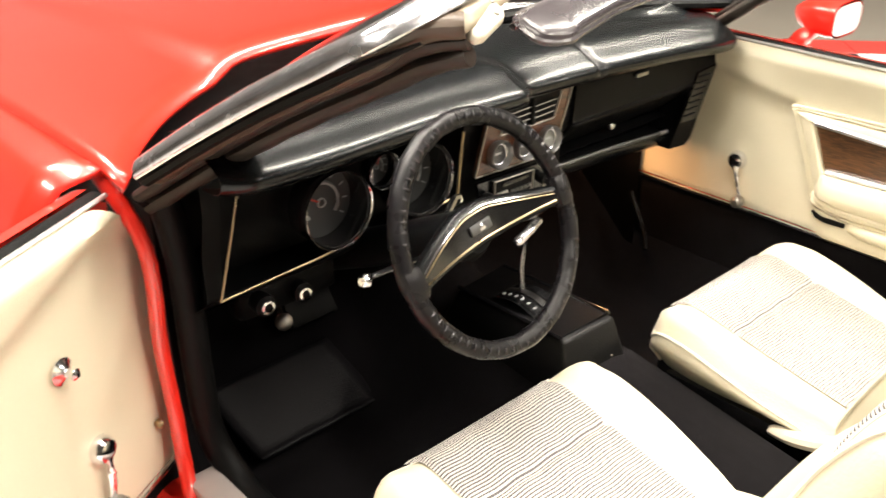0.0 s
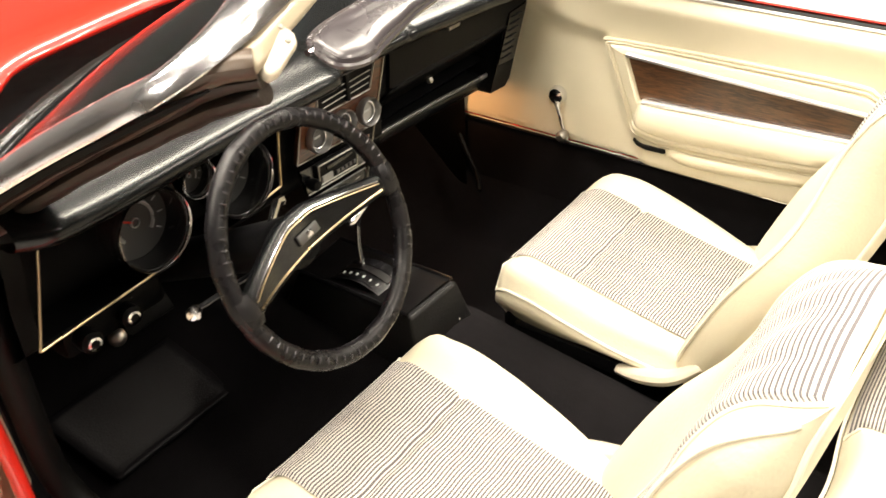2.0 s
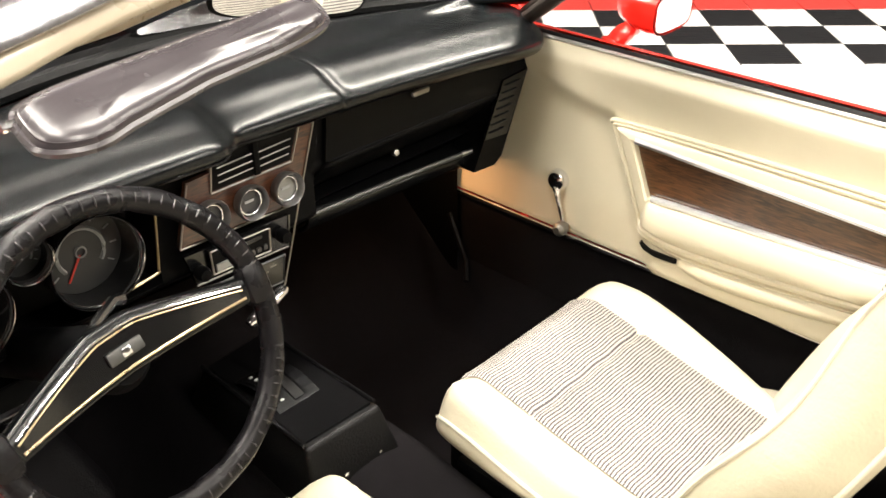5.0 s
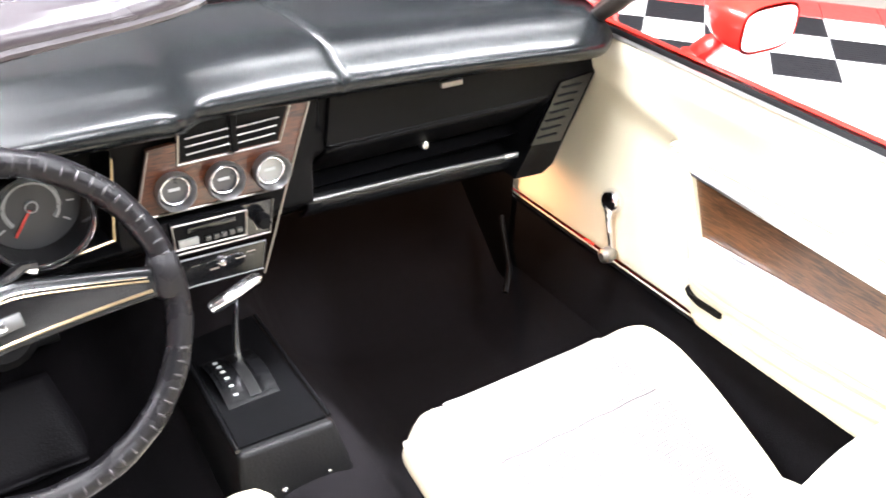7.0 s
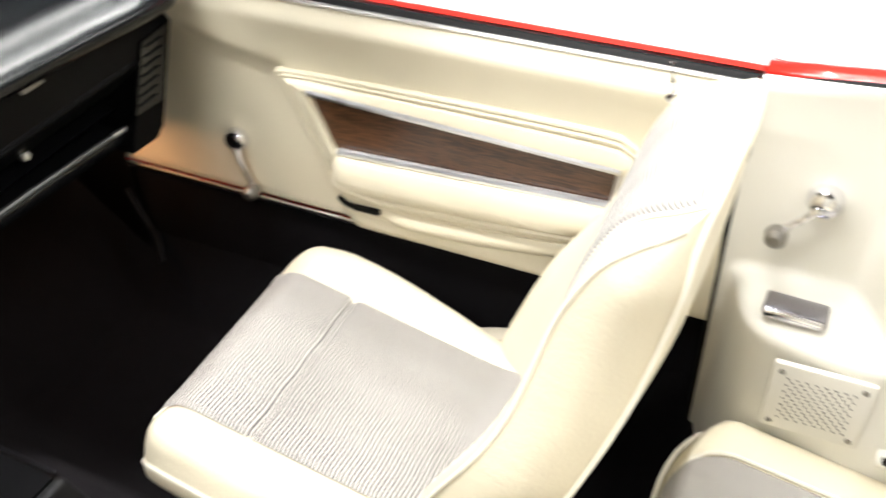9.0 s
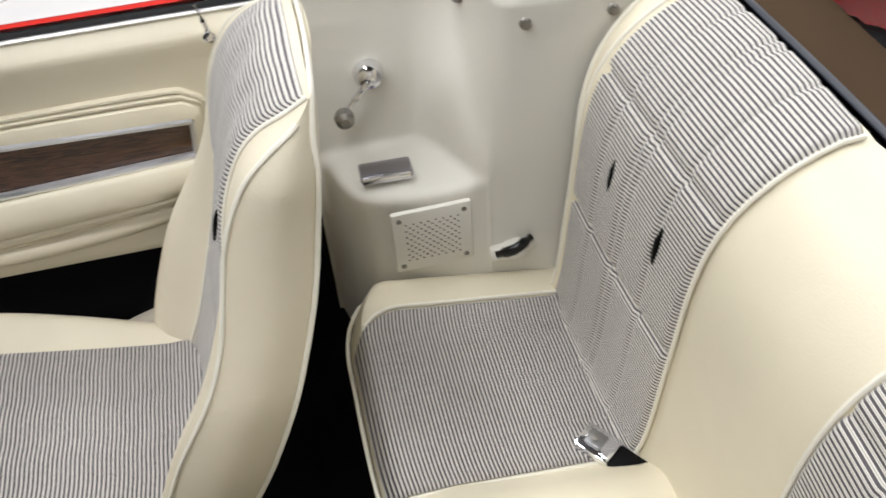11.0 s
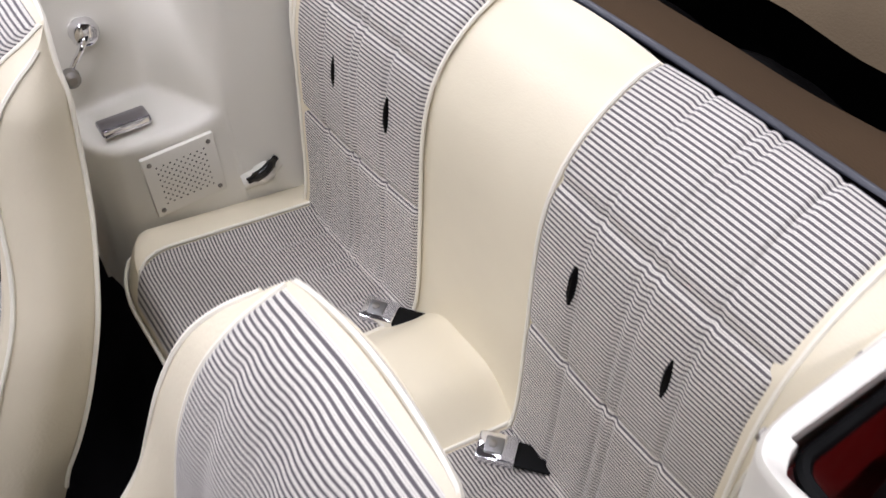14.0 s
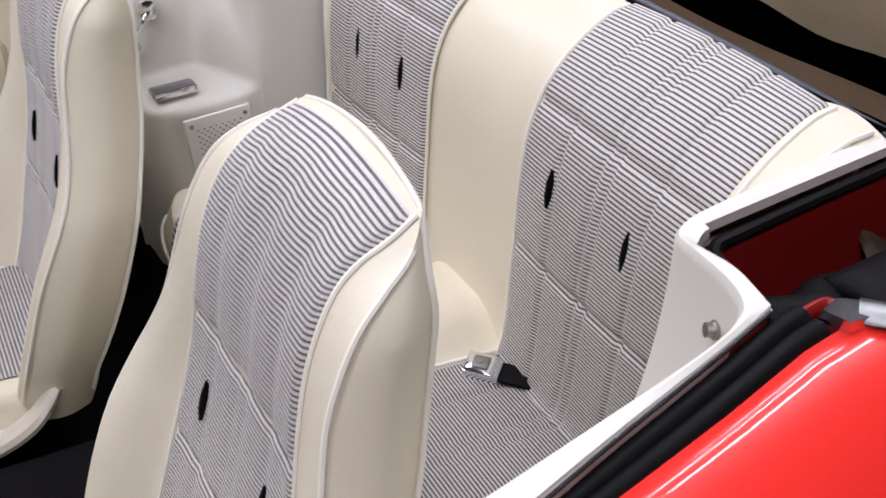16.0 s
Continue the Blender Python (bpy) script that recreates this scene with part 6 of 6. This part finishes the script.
for i in range(NW):
    p, q = ring[i], ring[(i + 1) % NW]
    for k in range(12):
        bm.faces.new((p[k], p[(k + 1) % 12], q[(k + 1) % 12], q[k]))
part("rim", bm, LEATHER, wheel, "black leather rim with stitched grip wrap")
for i in range(72):
    a = 2 * math.pi * (i + 0.5) / 72
    if abs(math.sin(a) + 0.10) < 0.24 and abs(math.cos(a)) > 0.9:
        continue
    bm = bms()
    tube(bm, [WM @ Vector(((WR + 0.0158 * math.cos(b)) * math.cos(a), (WR + 0.0158 * math.cos(b)) * math.sin(a), 0.0152 * math.sin(b))) for b in [math.radians(66 + 14 * k) for k in range(4)]], [0.0006, 0.0014, 0.0014, 0.0006], 5)
    part("stitch", bm, THREAD, wheel)
# spoke bar: a shallow arch set back at the hub, turned a little off centre
WS = WM @ pose(0, 0, 0, 0, 0, 6)


def spoke_top(k):
    return 0.047 - 0.040 * max(0.0, math.sqrt(k * k + 0.015) - 0.19) / 0.82


def spoke_low(k):
    return -0.020 - 0.004 * k


def spoke_face(k):
    return -0.032 + 0.034 * k ** 2


bm = bms()


def spoke(u, v):
    x = -0.168 + 0.336 * u
    k = abs(x) / 0.168
    yc, hh = (spoke_top(k) + spoke_low(k)) / 2, (spoke_top(k) - spoke_low(k)) / 2
    a = 2 * math.pi * v
    c, s = math.cos(a), math.sin(a)
    return WS @ Vector((x, yc + hh * math.copysign(abs(c) ** 0.6, c), spoke_face(k) + (0.012 if s > 0 else 0.020) * math.copysign(abs(s) ** 0.6, s)))


rows = sheet(bm, spoke, 36, 24, close_v=True)
cap(bm, rows[0])
cap(bm, rows[-1])
part("spoke_bar", bm, BLACK_PAD, wheel, "black spoke bar across the wheel")
for sgn in (-1, 1):
    bm = bms()
    box(bm, (0, 0, 0), (0.036, 0.056, 0.030), WS @ Matrix.Translation((sgn * 0.171, -0.004, 0.001)) @ pose(0, 0, 0, 0, 0, sgn * -4), bevel=0.012)
    part("rim_clamp", bm, LEATHER, wheel, "moulded spoke end on the rim")


def spoke_line(y_of, z, r, name, mt, lbl, xe=0.150):
    bm = bms()
    pts = []
    for i in range(29):
        x = -xe + 2 * xe * i / 28
        k = abs(x) / 0.168
        pts.append(WS @ Vector((x, y_of(k), spoke_face(k) + z)))
    tube(bm, pts, r, 6)
    part(name, bm, mt, wheel, lbl)


spoke_line(lambda k: spoke_top(k) - 0.010, 0.0115, 0.0016, "trim_line", CHROME, "bright line along the spoke")
spoke_line(lambda k: spoke_top(k) - 0.015, 0.0120, 0.0014, "trim_line", GOLD, "fine gold line along the spoke")
spoke_line(lambda k: spoke_low(k) + 0.010, 0.0115, 0.0022, "trim_line", GOLD, "fine gold line along the spoke")
bm = bms()
sheet(bm, lambda u, v: WS @ Vector(((u - 0.5) * 0.29, spoke_low(abs(u - 0.5) * 1.72) + 0.012 + v * (spoke_top(abs(u - 0.5) * 1.72) - spoke_low(abs(u - 0.5) * 1.72) - 0.029), spoke_face(abs(u - 0.5) * 1.72) + 0.0128)), 30, 3)
part("spoke_inlay", bm, GLOSS_BLACK, wheel, "polished dark inlay between the bright lines")
bm = bms()
box(bm, (0, 0, 0), (0.046, 0.016, 0.005), WS @ Matrix.Translation((0.0, 0.010, -0.016)), bevel=0.002)
em = part("emblem", bm, DIM_STRIP, wheel, "small oblong metal emblem")
bm = bms()
box(bm, (0, 0, 0), (0.012, 0.010, 0.002), WS @ Matrix.Translation((0.0, 0.010, -0.0128)), bevel=0.0008)
part("emblem_mark", bm, CHROME, em)

# steering column with stalk
column = thing("steering_column", "black steering column with chrome-tipped stalk", "steering column")
bm = bms()
axis = WM.to_3x3() @ Vector((0, 0, -1))
tube(bm, [WC + axis * t for t in (0.03, 0.05, 0.08, 0.20, 0.45)], [0.030, 0.042, 0.040, 0.036, 0.034], 20)
part("shroud", bm, BLACK, column, "black column shroud")
bm = bms()
st = WC + axis * 0.06
tube(bm, [st, st + Vector((-0.07, 0.006, -0.012)), Vector((-0.535, 0.041, 0.928))], 0.0042, 8)
part("stalk", bm, GLOSS_BLACK, column, "slim indicator stalk")
bm = bms()
lathe(bm, [(0.006, -0.012), (0.010, -0.006), (0.011, 0.004), (0.007, 0.010), (0.002, 0.011)], toward((-0.9, -0.4, 0.1), (-0.541, 0.038, 0.928)), 16)
part("stalk_knob", bm, CHROME, column, "chrome stalk knob")
bm = bms()
tube(bm, [WC + axis * 0.10 + Vector((0.0, 0, 0.04)), Vector((-0.300, 0.112, 0.955)), Vector((-0.286, 0.118, 0.948))], [0.006, 0.007, 0.009], 8)
part("hazard_lever", bm, CHROME, column, "short chrome lever")

# ---- gear console ----
console = thing("gear_console", "black centre console with gear selector", "centre console")
bm = bms()
top = [(-0.106, 0.022, 0.636), (0.038, 0.018, 0.634), (0.058, 0.345, 0.606), (-0.080, 0.330, 0.606)]
bot = [(-0.118, -0.006, 0.50), (0.070, -0.014, 0.50), (0.085, 0.40, 0.46), (-0.112, 0.39, 0.46)]
tv = [bm.verts.new(p) for p in top]
bv = [bm.verts.new(p) for p in bot]
for i in range(4):
    bm.faces.new((tv[i], tv[(i + 1) % 4], bv[(i + 1) % 4], bv[i]))
bm.faces.new(tv)
bm.faces.new(bv[::-1])
bmesh.ops.bevel(bm, geom=bm.edges[:], offset=0.008, segments=3, affect="EDGES", profile=0.5)
part("box", bm, CONSOLE_BLACK, console, "black grained console box")
bm = bms()
prism(bm, [(-0.098, 0.036), (0.030, 0.032), (0.050, 0.330), (-0.073, 0.318)], lambda a, b, d: (a, b, 0.638 - b * 0.083 + d - 0.003), 0.006)
part("top_panel", bm, BLACK, console, "black textured top panel")
for xa, xb in ((-0.103, -0.078), (0.035, 0.056)):
    bm = bms()
    tube(bm, [(xa, 0.030, 0.638), (xb, 0.33, 0.612)], 0.004, 6)
    part("edge_rib", bm, GLOSS_BLACK, console)
bm = bms()


def splate(u, v):
    x = -0.078 + 0.080 * u + 0.004 * v
    y = 0.118 + 0.130 * v
    return (x, y, 0.6385 - y * 0.083 + 0.016 * math.sin(v * math.pi) + 0.002)


sheet(bm, splate, 8, 12)
pl = part("selector_plate", bm, GLOSS_BLACK, console, "curved dark metal selector plate")
for x0, x1, mt, nm in ((-0.072, -0.048, GLOSS_BLACK, "marking_strip"), (-0.042, -0.024, RUBBER, "gate_slot"), (-0.020, -0.004, GLOSS_BLACK, "side_strip")):
    bm = bms()
    sheet(bm, lambda u, v: Vector(splate((x0 + (x1 - x0) * u + 0.078) / 0.080, 0.06 + 0.86 * v)) + Vector((0, 0, 0.002)), 3, 12)
    part(nm, bm, mt, pl, "dark inset strip")
for k in range(6):
    bm = bms()
    p = Vector(splate((-0.060 + 0.078) / 0.080, 0.14 + 0.13 * k)) + Vector((0, 0, 0.003))
    box(bm, p, (0.007, 0.004, 0.002), bevel=0.0006)
    part("gear_mark", bm, DIAL_RING, pl, "small white gear mark")
bm = bms()
tube(bm, smooth_path([(-0.028, 0.195, 0.625), (-0.026, 0.205, 0.68), (-0.022, 0.205, 0.735), (-0.022, 0.195, 0.768)]), 0.0055, 10)
part("lever", bm, CHROME, console, "chrome gear lever")
bm = bms()
tube(bm, [(-0.066, 0.188, 0.760), (-0.058, 0.189, 0.763), (-0.022, 0.195, 0.771), (0.010, 0.201, 0.779), (0.017, 0.202, 0.780)], [0.007, 0.0105, 0.0105, 0.0105, 0.007], 12)
part("t_handle", bm, CHROME, console, "polished T-shaped handle")
for k, x in enumerate((-0.05, 0.02)):
    bm = bms()
    lathe(bm, [(0.004, 0), (0.0045, 0.002), (0.002, 0.003)], toward((0, -1, 0.3), (x, 0.004, 0.56)), 10)
    part("screw", bm, CHROME, console)

# ---- showroom floor tiles, the part beside the car ----
E1, E2 = Vector((0.675, -0.738, 0)) * 0.305, Vector((-0.738, -0.675, 0)) * 0.305
P0 = Vector((3.732, 1.327, 0))


def tile_mesh(name, material, ribs):
    bm = bms()
    box(bm, (0.1525, 0.1525, -0.006), (0.301, 0.301, 0.012), bevel=0.003, seg=1)
    if ribs:
        for k in range(9):
            box(bm, (0.1525, 0.035 + 0.0295 * k, 0.0005), (0.26, 0.006, 0.002))
    me = bpy.data.meshes.new(name)
    bm.to_mesh(me)
    bm.free()
    me.materials.append(material)
    return me


TILE_W, TILE_B = tile_mesh("white_tile", FLOOR_WHITE, False), tile_mesh("black_tile", FLOOR_BLACK, True)
TILE_R = tile_mesh("red_tile", FLOOR_RED, False)
turn = math.atan2(E1.y, E1.x)
for i in range(-9, 9):
    for j in range(-3, 4):
        p = P0 + E1 * i + E2 * (j + 1)
        if p.x < 1.2:
            continue
        black = -2 <= j <= 0 and (i + j) % 2 == 0
        t = new("tile", TILE_R if j == -3 else TILE_B if black else TILE_W)
        t.matrix_world = Matrix.Translation(p) @ Matrix.Rotation(turn, 4, "Z")
        t.parent = floor
bm = bms()
quad = [P0 + E1 * a + E2 * b for a, b in ((-16, -3.02), (16, -3.02), (16, -14), (-16, -14))]
prism(bm, [(p.x, p.y) for p in quad], lambda a, b, d: (a, b, d - 0.012), 0.006)
tagged(link_mesh("floor_outer", bm, FLOOR_GREY, None, smooth=False), "plain grey-brown hall floor beyond the red border", "floor", kind="structure")
